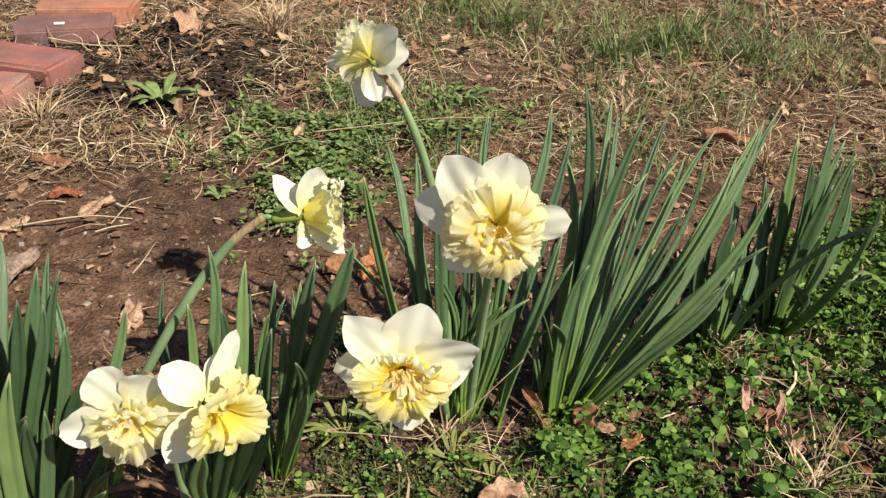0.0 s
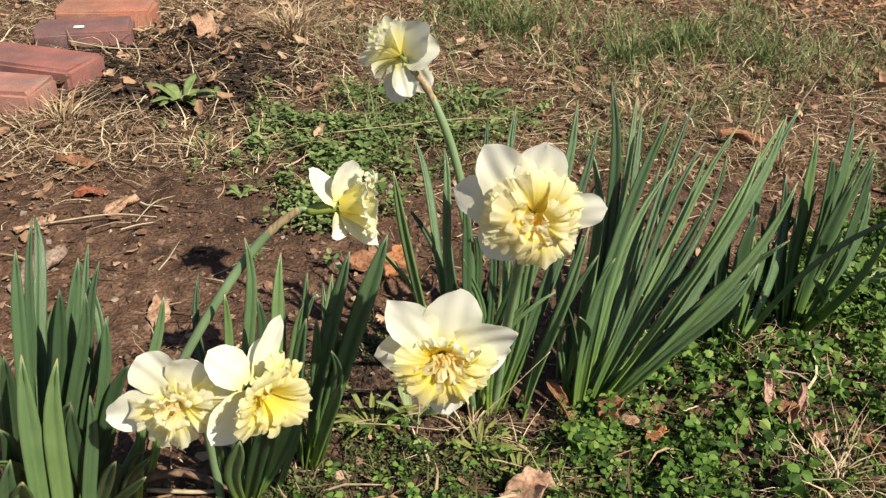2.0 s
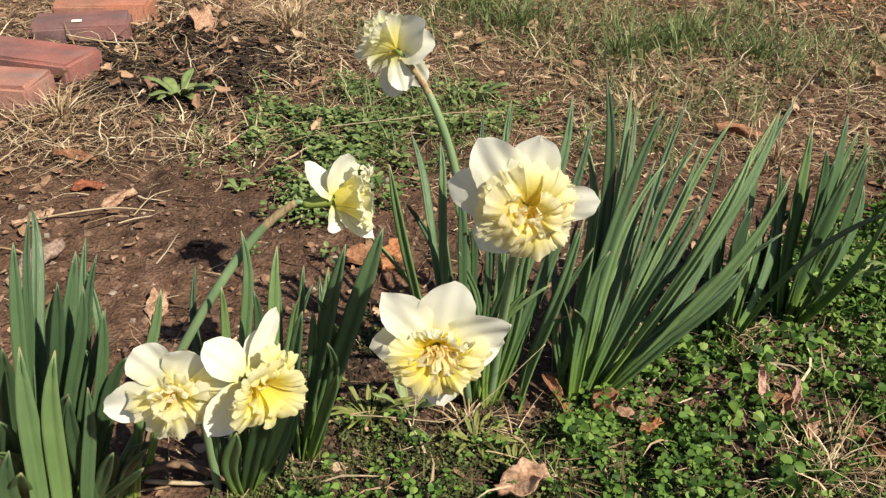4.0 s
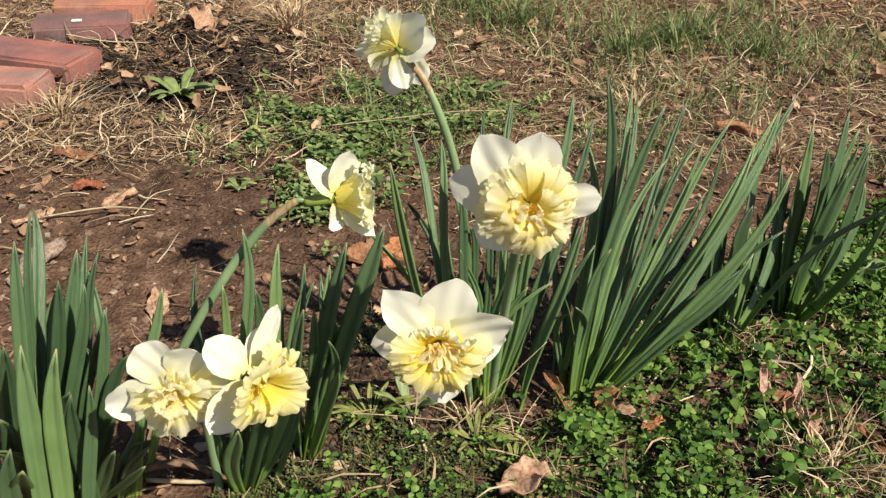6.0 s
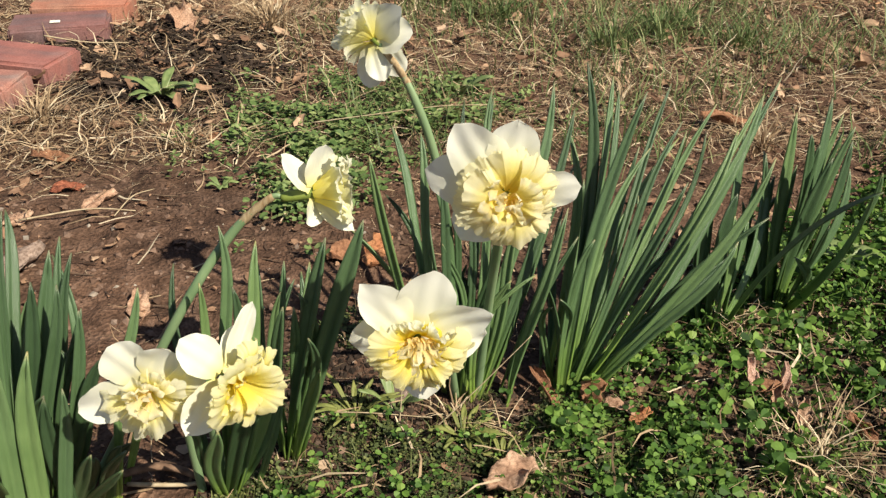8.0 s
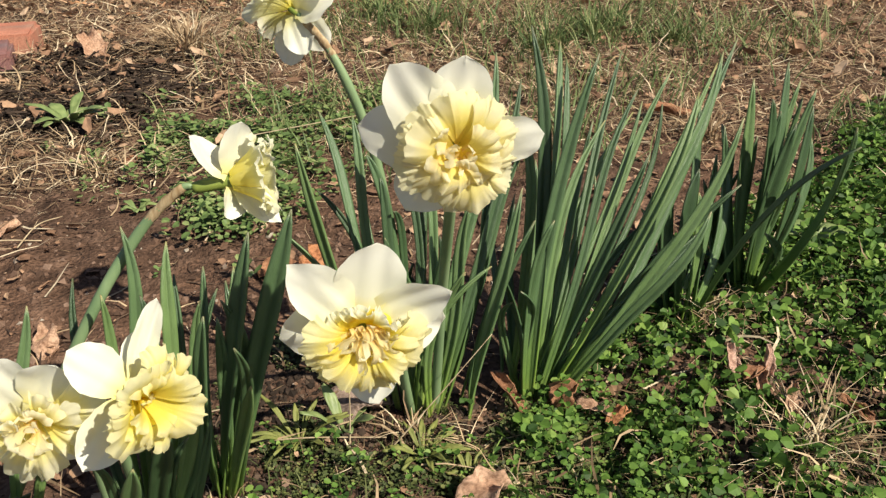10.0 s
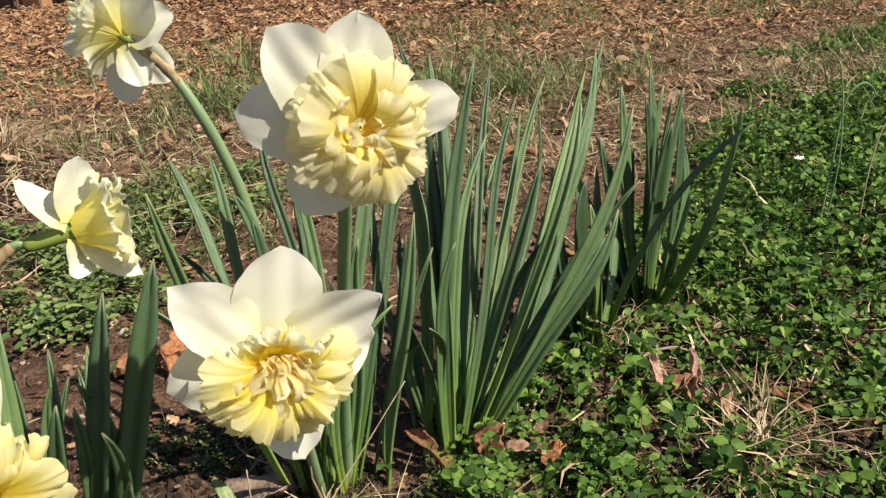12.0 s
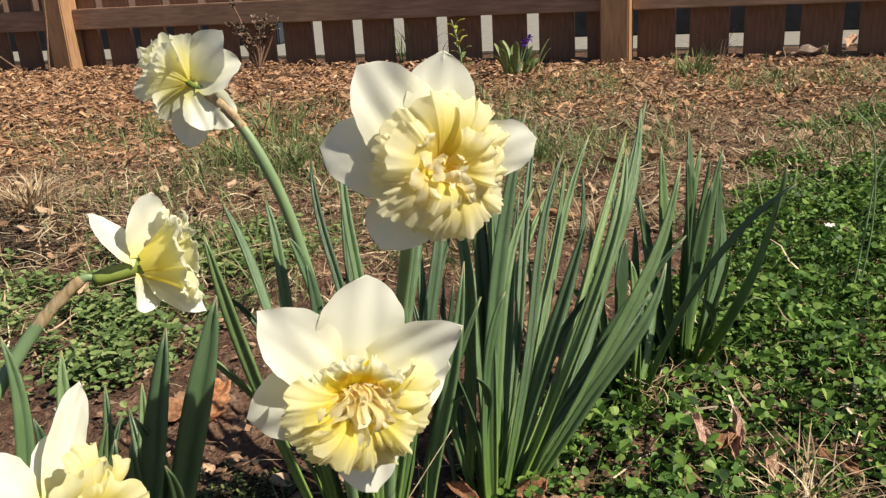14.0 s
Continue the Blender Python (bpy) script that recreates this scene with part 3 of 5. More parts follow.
def build_flower(plant, center, facing, spin, petals, rings, flakes, mats, seed, tube=0.024, nod=0.0, knot=(), girth=1.0, size=1.0):
    """The green tube is the flower's body; petals, corona lobes and inner strands are its pieces.
    petals: (angle, length, width, lift, bend, curl, roll, point, notch); rings: (count, radius, depth, flare, span, pleats, rough, first angle, arc, ragged, inner radius)
    for each round of lobes; flakes: (count, reach, height, width, sag) of the strands; knot: (x, y, radius, height) of small upright frills."""
    rng = np.random.default_rng(seed)
    zs = np.linspace(-tube, 0.0015, 12)
    rad = np.interp(zs, [-tube, -tube * 0.82, -tube * 0.55, -tube * 0.3, 0.0, 0.004], [0.0028, 0.0036, 0.0038, 0.0038, 0.0040, 0.0036])
    body = part("flower", swept_tube("flower", np.stack([0 * zs, 0 * zs, zs], -1), rad * girth, 12), TUBE, plant, "green flower tube")
    body.matrix_basis = flower_frame(center, facing, spin) @ Matrix.Scale(size, 4)
    for k, (angle, length, width, lift, bend, curl, *more) in enumerate(petals):
        roll, point, notch = (*more, *(0, 0.95, 0.0)[len(more):])
        ob = part("petal", grid_sheet("petal", petal_points(length, width, lift, bend, curl, rng, point, notch)), PETAL, body)
        ob.matrix_basis = pose(0, 0, 0.0012 * (k % 2), 0, 0, angle) @ Matrix.Rotation(radians(roll), 4, Vector((math.cos(radians(lift)), 0, math.sin(radians(lift)))))
    lean = Matrix.Rotation(radians(nod), 4, "X")
    for j, (count, radius, depth, flare, span, pleats, rough, first, *more) in enumerate(rings):
        arc, ragged, inner = (*more, *(360, 0.3, 0.0058 if depth > 0.018 else 0.0012)[len(more):])
        for k in range(count):
            pts = lobe_points(radius * rng.uniform(0.90, 1.07), depth * rng.uniform(0.85, 1.15), flare, span * rng.uniform(0.85, 1.15), pleats, rough, rng, inner, ragged)
            ob = part("corona_lobe", grid_sheet("corona_lobe", pts), mats[min(j, len(mats) - 2)], body)
            ob.matrix_basis = lean @ pose(0, 0, 0.0016 * j + rng.uniform(0, 0.0012), 0, 0, first + arc * k / max(1, count - (arc < 360)) + rng.uniform(-8, 8)) @ Matrix.Rotation(radians(rng.uniform(-9 - 5 * j, 6 + 3 * j)), 4, "Y") @ Matrix.Rotation(radians(rng.uniform(-10, 10)), 4, "X")
    for k, (x, y, radius, height) in enumerate(knot):
        pts = lobe_points(radius, height, 0.15, rng.uniform(2.2, 3.2), 6, 1.9, rng, 0.0008, 0.5)
        ob = part("petaloid", grid_sheet("petaloid", pts), mats[-1], body)
        ob.matrix_basis = lean @ pose(x, y, 0.0095 + rng.uniform(-0.001, 0.002), rng.uniform(-26, 26), rng.uniform(-26, 26), rng.uniform(0, 360))
    count, reach, height, wide, *droop = flakes
    sag = droop[0] if droop else 0.0
    for k in range(count):
        a = k * 2.4 + rng.uniform(-0.4, 0.4)
        r0, r1 = 0.0035 * rng.uniform(0.3, 1), reach * math.sqrt((k + 0.6) / count) * rng.uniform(0.75, 1.15)
        base = ((2.0 if sag else 1.0) * r0 * math.cos(a), r0 * math.sin(a) + 0.5 * sag, 0.008 if knot else 0.004)
        tip = (r1 * math.cos(a + rng.uniform(-0.5, 0.5)), r1 * math.sin(a + rng.uniform(-0.5, 0.5)) * (0.6 if sag else 1.0) - sag, height * rng.uniform(0.7, 1.15) - 0.25 * r1)
        ob = part("petaloid", grid_sheet("petaloid", ribbon_points(base, tip, wide * rng.uniform(0.6, 1.4), rng.uniform(0.1, 0.4), rng)), mats[-1], body)
        ob.matrix_basis = lean
    return body


def build_stem(plant, base, mids, center, facing, tube=0.024, radius=0.0033, spathe=0.03, pre=0.012):
    """A stem from the ground, bowing over into the back of the flower, with the papery sheath near its top."""
    f = Vector(facing).normalized()
    neck = Vector(center) - f * (tube - 0.002)
    before = neck - f * pre
    pts = [Vector((base[0], base[1], float(ground_z(*base)) - 0.008)), *[Vector(m) for m in mids], before, neck]
    path = []
    ext = [pts[0] * 2 - pts[1], *pts, pts[-1] * 2 - pts[-2]]
    for i in range(1, len(ext) - 2):
        p0, p1, p2, p3 = ext[i - 1 : i + 3]
        for t in np.linspace(0, 1, 9)[: 9 if i == len(ext) - 3 else 8]:
            path.append(0.5 * (2 * p1 + (p2 - p0) * t + (2 * p0 - 5 * p1 + 4 * p2 - p3) * t**2 + (3 * p1 - p0 - 3 * p2 + p3) * t**3))
    path = np.array([tuple(p) for p in path])
    step = np.r_[0, np.cumsum(np.linalg.norm(np.diff(path, axis=0), axis=1))]
    left = step[-1] - step
    rad = np.interp(left, [0, 0.03, 0.05, 1], [0.0020, 0.0026, radius, radius * 1.15])
    part("stem", swept_tube("stem", path, rad, 12, 0.8), STEM, plant)
    at = np.linspace(step[-1] - 0.014 - spathe, step[-1] - 0.004, 12)
    sp = np.stack([np.interp(at, step, path[:, i]) for i in range(3)], -1)
    rr = np.interp(np.linspace(0, 1, 12), [0, 0.15, 0.6, 0.9, 1.0], [0.0026, 0.0030, 0.0030, 0.0027, 0.0010])
    rr = rr + 0.0003 * np.sin(np.arange(12) * 2.1)
    part("spathe", swept_tube("spathe", sp, rr, 9, 0.75), SPATHE, plant, "dry brown papery sheath")


LEAVES_1 = [
    (0.035, 0.590, 0.008, 0.601, 0.109, -0.017, 0.612, 0.209, 0.0095),
    (0.038, 0.594, 0.013, 0.628, 0.125, -0.004, 0.661, 0.212, 0.0095),
    (0.041, 0.590, 0.029, 0.611, 0.140, 0.020, 0.632, 0.219, 0.0095),
    (0.044, 0.585, 0.038, 0.592, 0.141, 0.028, 0.600, 0.204, 0.0095),
    (0.050, 0.579, 0.045, 0.589, 0.118, 0.036, 0.600, 0.188, 0.0080),
    (0.054, 0.579, 0.058, 0.619, 0.136, 0.053, 0.660, 0.234, 0.0085),
    (0.057, 0.579, 0.070, 0.619, 0.136, 0.074, 0.660, 0.243, 0.0095),
    (0.059, 0.577, 0.088, 0.618, 0.122, 0.120, 0.660, 0.249, 0.0120),
    (0.063, 0.579, 0.102, 0.614, 0.114, 0.136, 0.650, 0.232, 0.0100),
    (0.066, 0.581, 0.080, 0.590, 0.086, 0.095, 0.600, 0.164, 0.0095),
]
LEAVES_1a = [
    (0.060, 0.582, 0.065, 0.606, 0.075, 0.067, 0.630, 0.130, 0.0090),
    (0.091, 0.576, 0.109, 0.588, 0.055, 0.130, 0.600, 0.174, 0.0110),
    (0.063, 0.578, 0.069, 0.569, 0.080, 0.087, 0.560, 0.136, 0.0080),
    (0.083, 0.596, 0.107, 0.608, 0.074, 0.128, 0.620, 0.153, 0.0110),
    (0.069, 0.584, 0.094, 0.612, 0.094, 0.113, 0.640, 0.177, 0.0100),
    (0.052, 0.582, 0.052, 0.606, 0.074, 0.049, 0.630, 0.135, 0.0080),
]
LEAVES_2 = [
    (0.133, 0.589, 0.126, 0.594, 0.057, 0.120, 0.600, 0.103, 0.0090),
    (0.135, 0.587, 0.143, 0.618, 0.134, 0.142, 0.650, 0.269, 0.0130),
    (0.136, 0.587, 0.155, 0.624, 0.137, 0.164, 0.660, 0.254, 0.0120),
    (0.137, 0.587, 0.155, 0.608, 0.120, 0.184, 0.630, 0.254, 0.0120),
    (0.140, 0.587, 0.177, 0.644, 0.109, 0.220, 0.700, 0.234, 0.0100),
    (0.141, 0.587, 0.177, 0.624, 0.105, 0.222, 0.660, 0.218, 0.0100),
    (0.142, 0.587, 0.201, 0.638, 0.102, 0.256, 0.690, 0.221, 0.0110),
    (0.144, 0.587, 0.209, 0.613, 0.123, 0.259, 0.640, 0.220, 0.0100),
    (0.146, 0.588, 0.226, 0.624, 0.117, 0.280, 0.660, 0.242, 0.0130),
    (0.145, 0.587, 0.229, 0.644, 0.077, 0.307, 0.700, 0.240, 0.0140),
]
LEAVES_2a = [
    (0.148, 0.587, 0.218, 0.593, 0.097, 0.275, 0.600, 0.216, 0.0110),
    (0.150, 0.591, 0.206, 0.580, 0.084, 0.249, 0.570, 0.164, 0.0110),
    (0.133, 0.589, 0.137, 0.584, 0.092, 0.148, 0.580, 0.159, 0.0090),
    (0.137, 0.598, 0.150, 0.629, 0.084, 0.150, 0.660, 0.168, 0.0110),
    (0.139, 0.594, 0.169, 0.632, 0.083, 0.194, 0.670, 0.192, 0.0100),
    (0.145, 0.593, 0.185, 0.606, 0.078, 0.222, 0.620, 0.186, 0.0110),
    (0.131, 0.598, 0.135, 0.639, 0.053, 0.139, 0.680, 0.131, 0.0100),
]
LEAVES_3 = [
    (0.277, 0.680, 0.267, 0.690, 0.059, 0.268, 0.700, 0.151, 0.0110),
    (0.279, 0.679, 0.281, 0.690, 0.072, 0.291, 0.700, 0.135, 0.0120),
    (0.280, 0.681, 0.294, 0.716, 0.062, 0.305, 0.750, 0.172, 0.0120),
    (0.282, 0.679, 0.289, 0.680, 0.066, 0.285, 0.680, 0.124, 0.0090),
    (0.275, 0.682, 0.265, 0.696, 0.055, 0.266, 0.710, 0.112, 0.0100),
    (0.292, 0.682, 0.317, 0.635, 0.120, 0.351, 0.585, 0.1975, 0.0165),
    (0.284, 0.681, 0.320, 0.716, 0.063, 0.326, 0.750, 0.152, 0.0090),
]
LEAVES_4 = [
    (0.352, 0.722, 0.344, 0.731, 0.085, 0.343, 0.740, 0.194, 0.0120),
    (0.353, 0.719, 0.349, 0.710, 0.109, 0.342, 0.700, 0.191, 0.0110),
    (0.355, 0.718, 0.370, 0.739, 0.087, 0.380, 0.760, 0.200, 0.0120),
    (0.357, 0.718, 0.370, 0.719, 0.098, 0.387, 0.720, 0.190, 0.0110),
    (0.353, 0.724, 0.340, 0.742, 0.059, 0.345, 0.760, 0.123, 0.0100),
    (0.359, 0.716, 0.384, 0.728, 0.075, 0.398, 0.740, 0.168, 0.0100),
    (0.356, 0.713, 0.372, 0.660, 0.103, 0.354, 0.600, 0.205, 0.0140),
    (0.351, 0.724, 0.340, 0.732, 0.046, 0.324, 0.740, 0.155, 0.0100),
    (0.357, 0.722, 0.354, 0.711, 0.079, 0.365, 0.700, 0.170, 0.0100),
    (0.358, 0.716, 0.358, 0.688, 0.063, 0.357, 0.660, 0.127, 0.0090),
]
LEAVES_5 = [
    (-0.225, 0.385, -0.212, 0.390, 0.100, -0.203, 0.400, 0.195, 0.0140),
    (-0.210, 0.392, -0.196, 0.396, 0.105, -0.186, 0.404, 0.190, 0.0125),
    (-0.200, 0.398, -0.183, 0.398, 0.092, -0.172, 0.402, 0.166, 0.0130),
    (-0.235, 0.380, -0.225, 0.375, 0.085, -0.208, 0.372, 0.145, 0.0140),
    (-0.262, 0.456, -0.254, 0.478, 0.128, -0.250, 0.500, 0.200, 0.0120),
    (-0.260, 0.458, -0.255, 0.494, 0.115, -0.251, 0.530, 0.206, 0.0100),
    (-0.261, 0.453, -0.225, 0.466, 0.129, -0.217, 0.480, 0.184, 0.0130),
]
LEAVES_5b = [
    (-0.256, 0.456, -0.240, 0.508, 0.162, -0.266, 0.560, 0.190, 0.0100),
    (-0.250, 0.456, -0.218, 0.478, 0.120, -0.211, 0.500, 0.195, 0.0130),
    (-0.247, 0.454, -0.206, 0.462, 0.133, -0.196, 0.470, 0.189, 0.0120),
    (-0.246, 0.456, -0.209, 0.488, 0.131, -0.212, 0.520, 0.193, 0.0090),
    (-0.242, 0.456, -0.206, 0.483, 0.116, -0.202, 0.510, 0.187, 0.0100),
    (-0.238, 0.457, -0.192, 0.463, 0.123, -0.187, 0.470, 0.170, 0.0100),
    (-0.234, 0.457, -0.188, 0.458, 0.113, -0.173, 0.460, 0.142, 0.0100),
]
LEAVES_5a = [
    (-0.229, 0.454, -0.191, 0.427, 0.069, -0.165, 0.400, 0.118, 0.0100),
    (-0.270, 0.455, -0.256, 0.452, 0.111, -0.248, 0.450, 0.176, 0.0140),
    (-0.265, 0.453, -0.247, 0.436, 0.097, -0.226, 0.420, 0.178, 0.0130),
    (-0.226, 0.457, -0.193, 0.438, 0.057, -0.174, 0.420, 0.096, 0.0100),
    (-0.252, 0.451, -0.217, 0.436, 0.099, -0.194, 0.420, 0.145, 0.0140),
    (-0.266, 0.450, -0.232, 0.405, 0.085, -0.197, 0.360, 0.141, 0.0140),
    (-0.272, 0.450, -0.248, 0.425, 0.079, -0.228, 0.400, 0.140, 0.0140),
    (-0.195, 0.472, -0.170, 0.486, 0.125, -0.160, 0.500, 0.167, 0.0110),
    (-0.201, 0.471, -0.188, 0.466, 0.040, -0.176, 0.460, 0.067, 0.0130),
    (-0.209, 0.466, -0.185, 0.443, 0.058, -0.154, 0.420, 0.102, 0.0120),
]
LEAVES_6 = [
    (-0.119, 0.484, -0.114, 0.502, 0.124, -0.108, 0.520, 0.202, 0.0110),
    (-0.121, 0.484, -0.123, 0.492, 0.112, -0.120, 0.500, 0.171, 0.0090),
    (-0.117, 0.484, -0.098, 0.487, 0.117, -0.096, 0.490, 0.175, 0.0110),
    (-0.115, 0.485, -0.091, 0.502, 0.124, -0.085, 0.520, 0.191, 0.0100),
    (-0.123, 0.485, -0.154, 0.518, 0.059, -0.152, 0.550, 0.154, 0.0080),
    (-0.115, 0.483, -0.085, 0.472, 0.070, -0.067, 0.460, 0.135, 0.0150),
    (-0.119, 0.482, -0.117, 0.461, 0.058, -0.103, 0.440, 0.099, 0.0160),
    (-0.118, 0.483, -0.101, 0.466, 0.064, -0.084, 0.450, 0.124, 0.0150),
    (-0.124, 0.485, -0.125, 0.458, 0.067, -0.119, 0.430, 0.113, 0.0070),
    (-0.113, 0.486, -0.097, 0.473, 0.036, -0.077, 0.460, 0.101, 0.0090),
]
LEAVES_7 = [
    (-0.079, 0.516, -0.060, 0.518, 0.088, -0.039, 0.520, 0.194, 0.0140),
    (-0.075, 0.519, -0.035, 0.524, 0.125, -0.015, 0.530, 0.202, 0.0120),
    (-0.080, 0.515, -0.076, 0.532, 0.092, -0.074, 0.550, 0.157, 0.0080),
    (-0.077, 0.515, -0.067, 0.538, 0.088, -0.058, 0.560, 0.150, 0.0090),
    (-0.080, 0.517, -0.077, 0.508, 0.090, -0.067, 0.500, 0.153, 0.0100),
    (-0.073, 0.519, -0.046, 0.490, 0.092, -0.045, 0.460, 0.158, 0.0080),
    (-0.075, 0.515, -0.055, 0.492, 0.073, -0.041, 0.470, 0.125, 0.0080),
    (-0.082, 0.518, -0.091, 0.539, 0.076, -0.095, 0.560, 0.147, 0.0080),
]


def build_plant(label, rows, seed, fill=0.0, wide=0.70, turn=(-1.5, 1.6), wavy=0.008, stiff=0.0):
    rnd = random.Random(seed)
    plant = thing("daffodil", label=label, category="daffodil", group="daffodils")
    for x, y, mx, my, mz, tx, ty, tz, w in rows:
        mx, my, mz = (m + stiff * ((a + b) / 2 - m) for m, a, b in ((mx, x, tx), (my, y, ty), (mz, 0.0, tz)))
        sway = (1.25 * wavy * rnd.uniform(-1, 1), 1.25 * wavy * rnd.uniform(-1, 1))
        strap_leaf(plant, x, y, mx + sway[0], my + sway[1], mz, tx, ty, tz, w * wide * rnd.uniform(0.72, 1.25), twist=rnd.uniform(*turn), wave=wavy * rnd.uniform(-1, 1))
        if rnd.random() < fill and ty > y - 0.08:
            b, m, e = rnd.uniform(-0.012, 0.012), rnd.uniform(-0.014, 0.014), rnd.uniform(-0.022, 0.022)
            k = rnd.uniform(0.68, 0.95)
            strap_leaf(plant, x + b, y + rnd.uniform(0.0, 0.02), mx + m, my + 0.012, mz * k, tx + e, ty + rnd.uniform(-0.01, 0.03), tz * k, w * wide * rnd.uniform(0.65, 0.95), twist=rnd.uniform(*turn), wave=wavy * rnd.uniform(-1, 1))
    return plant


MID = build_plant("daffodil clump with three double white and yellow flowers", LEAVES_1 + LEAVES_1a, 1, 0.7, 0.68, (-1.5, 1.5), 0.006)
build_plant("dense clump of blue-green daffodil leaves without flowers", LEAVES_2 + LEAVES_2a, 2, 0.75, 0.61, (-1.5, 1.5), 0.006)
build_plant("small daffodil clump with a long leaning leaf, no flowers", LEAVES_3, 3, 1.0, 0.95, (0.3, 1.3), 0.002)
build_plant("tall daffodil leaf clump among clover, no flowers", LEAVES_4, 4, 1.0, 0.95, (0.3, 1.3), 0.002)
LEFT = build_plant("daffodil clump with broad leaves and a nodding flower", LEAVES_5 + LEAVES_5b + LEAVES_5a, 5, 0.5, 0.66, (0.2, 1.1), 0.003, 0.65)
FRONT = build_plant("daffodil clump with two double flowers close together", LEAVES_6, 6, 0.5, 0.62, (-0.2, 1.4), 0.004, 0.5)
build_plant("few dark daffodil leaves in the shade of flowers", LEAVES_7, 7, 0.6, 0.8, (-1.2, 0.6), 0.003, 0.6)

# the tall flower that faces the path: broad frilled corona, cream knot beside its middle
A_AT, A_TO = (0.0690, 0.427, 0.2775), (0.07, -0.98, 0.0)
build_flower(MID, A_AT, A_TO, 0,
    [(127, 0.046, 0.030, 2, 0.000, 0.05, 0, 1.3), (84, 0.040, 0.028, -4, 0.002, 0.05, 0, 0.6, 0.10), (8, 0.038, 0.022, 8, 0.002, 0.14, 0, 0.4),
     (-62, 0.028, 0.026, -8, -0.004, 0.05), (-124, 0.039, 0.028, -8, -0.002, 0.05, 0, 0.5), (167, 0.043, 0.030, -8, -0.003, 0.04, 0, 0.9)],
    [(6, 0.0275, 0.0080, 0.85, 1.5, 11, 0.75, 10, 360, 0.25), (6, 0.0250, 0.0095, 0.75, 1.35, 10, 0.95, 42, 360, 0.3), (4, 0.0190, 0.0110, 0.60, 1.2, 8, 1.1, -115, 150, 0.3)],
    (7, 0.0080, 0.0160, 0.0042), (CORONA, CORONA, CORONA, FRILL), 11,
    knot=((-0.0080, -0.001, 0.0075, 0.0040), (-0.0045, 0.0085, 0.0072, 0.0045), (-0.0085, -0.009, 0.0070, 0.0040), (0.0065, 0.0030, 0.0095, 0.0045), (0.0025, -0.0085, 0.0080, 0.0040)))
build_stem(MID, (0.066, 0.588), [(0.072, 0.56, 0.12), (0.074, 0.50, 0.230)], A_AT, A_TO)
# the lower one, nodding, its middle full of cream strands
B_AT, B_TO = (0.0245, 0.391, 0.2125), (0.08, -0.98, -0.04)
build_flower(MID, B_AT, B_TO, 0,
    [(79, 0.040, 0.030, 0, -0.001, 0.04, 0, 0.6), (129, 0.045, 0.024, 0, 0.002, 0.10, 14, 0.9), (27, 0.043, 0.023, 8, 0.002, 0.14, -12, 1.6),
     (-2, 0.036, 0.028, -2, 0.0, 0.12, 0, 0.4), (-84, 0.042, 0.025, 6, 0.0, 0.06), (186, 0.036, 0.030, -8, 0.0, 0.05)],
    [(5, 0.0130, 0.0045, 0.30, 1.9, 5, 0.4, 0), (6, 0.0272, 0.0095, 0.70, 1.25, 10, 0.9, -182, 184, 0.3), (6, 0.0235, 0.0105, 0.65, 1.0, 9, 1.1, -172, 164, 0.4), (6, 0.0175, 0.0010, 0.9, 0.95, 8, 1.3, 10, 160, 0.2, 0.0085)],
    (26, 0.0200, 0.0165, 0.0056, 0.0070), (THROAT, CORONA_RICH, CORONA_RICH, PALE_RIM, FRILL), 12, nod=3,
    knot=((0.0005, -0.0015, 0.0080, 0.0035), (-0.0085, -0.0050, 0.0075, 0.0035), (0.0085, -0.0050, 0.0078, 0.0035), (0.0, -0.0115, 0.0075, 0.0030)))
build_stem(MID, (0.050, 0.586), [(0.040, 0.55, 0.09), (0.026, 0.47, 0.174)], B_AT, B_TO)
# the one that looks away over the soil, on a long stem: broad pleated corona, petals swept back
D_AT, D_TO = (-0.0120, 0.628, 0.2905), (-0.66, 0.62, 0.42)
build_flower(MID, D_AT, D_TO, 0,
    aimed(D_TO, [((19, -14, 27), (-0.3, -0.9, 0.4), 0.037, 0.026, 0.12, 1.1), ((27, -14, 8), (-0.1, -0.75, 0.65), 0.033, 0.027, 0.10, 0.5), ((7, -16, -22), (-0.2, -0.95, 0.1), 0.030, 0.021, 0.12, 0.4),
        ((-3, 0, -34), (-0.4, -0.9, 0.0), 0.036, 0.022, 0.10, 0.5), ((19, 4, -24), (0.0, -1.0, 0.0), 0.033, 0.021, 0.10, 0.4), ((-12, 24, 24), (-0.6, 0.6, 0.4), 0.030, 0.026, 0.08, 0.6)]),
    [(8, 0.0270, 0.0060, 0.20, 1.15, 8, 0.9, 0, 360, 0.3), (6, 0.0220, 0.0150, 0.30, 1.2, 7, 0.9, 20, 360, 0.3), (4, 0.0160, 0.018, 0.2, 1.3, 6, 1.0, 30)],
    (6, 0.009, 0.016, 0.006), (CORONA_PALE, CORONA_PALE, CORONA_PALE, CORONA_PALE), 13, 0.010, girth=0.5)
build_stem(MID, (0.052, 0.600), [(0.046, 0.602, 0.10), (0.034, 0.603, 0.20), (0.014, 0.607, 0.262)], D_AT, D_TO, 0.010, spathe=0.022, pre=0.002)
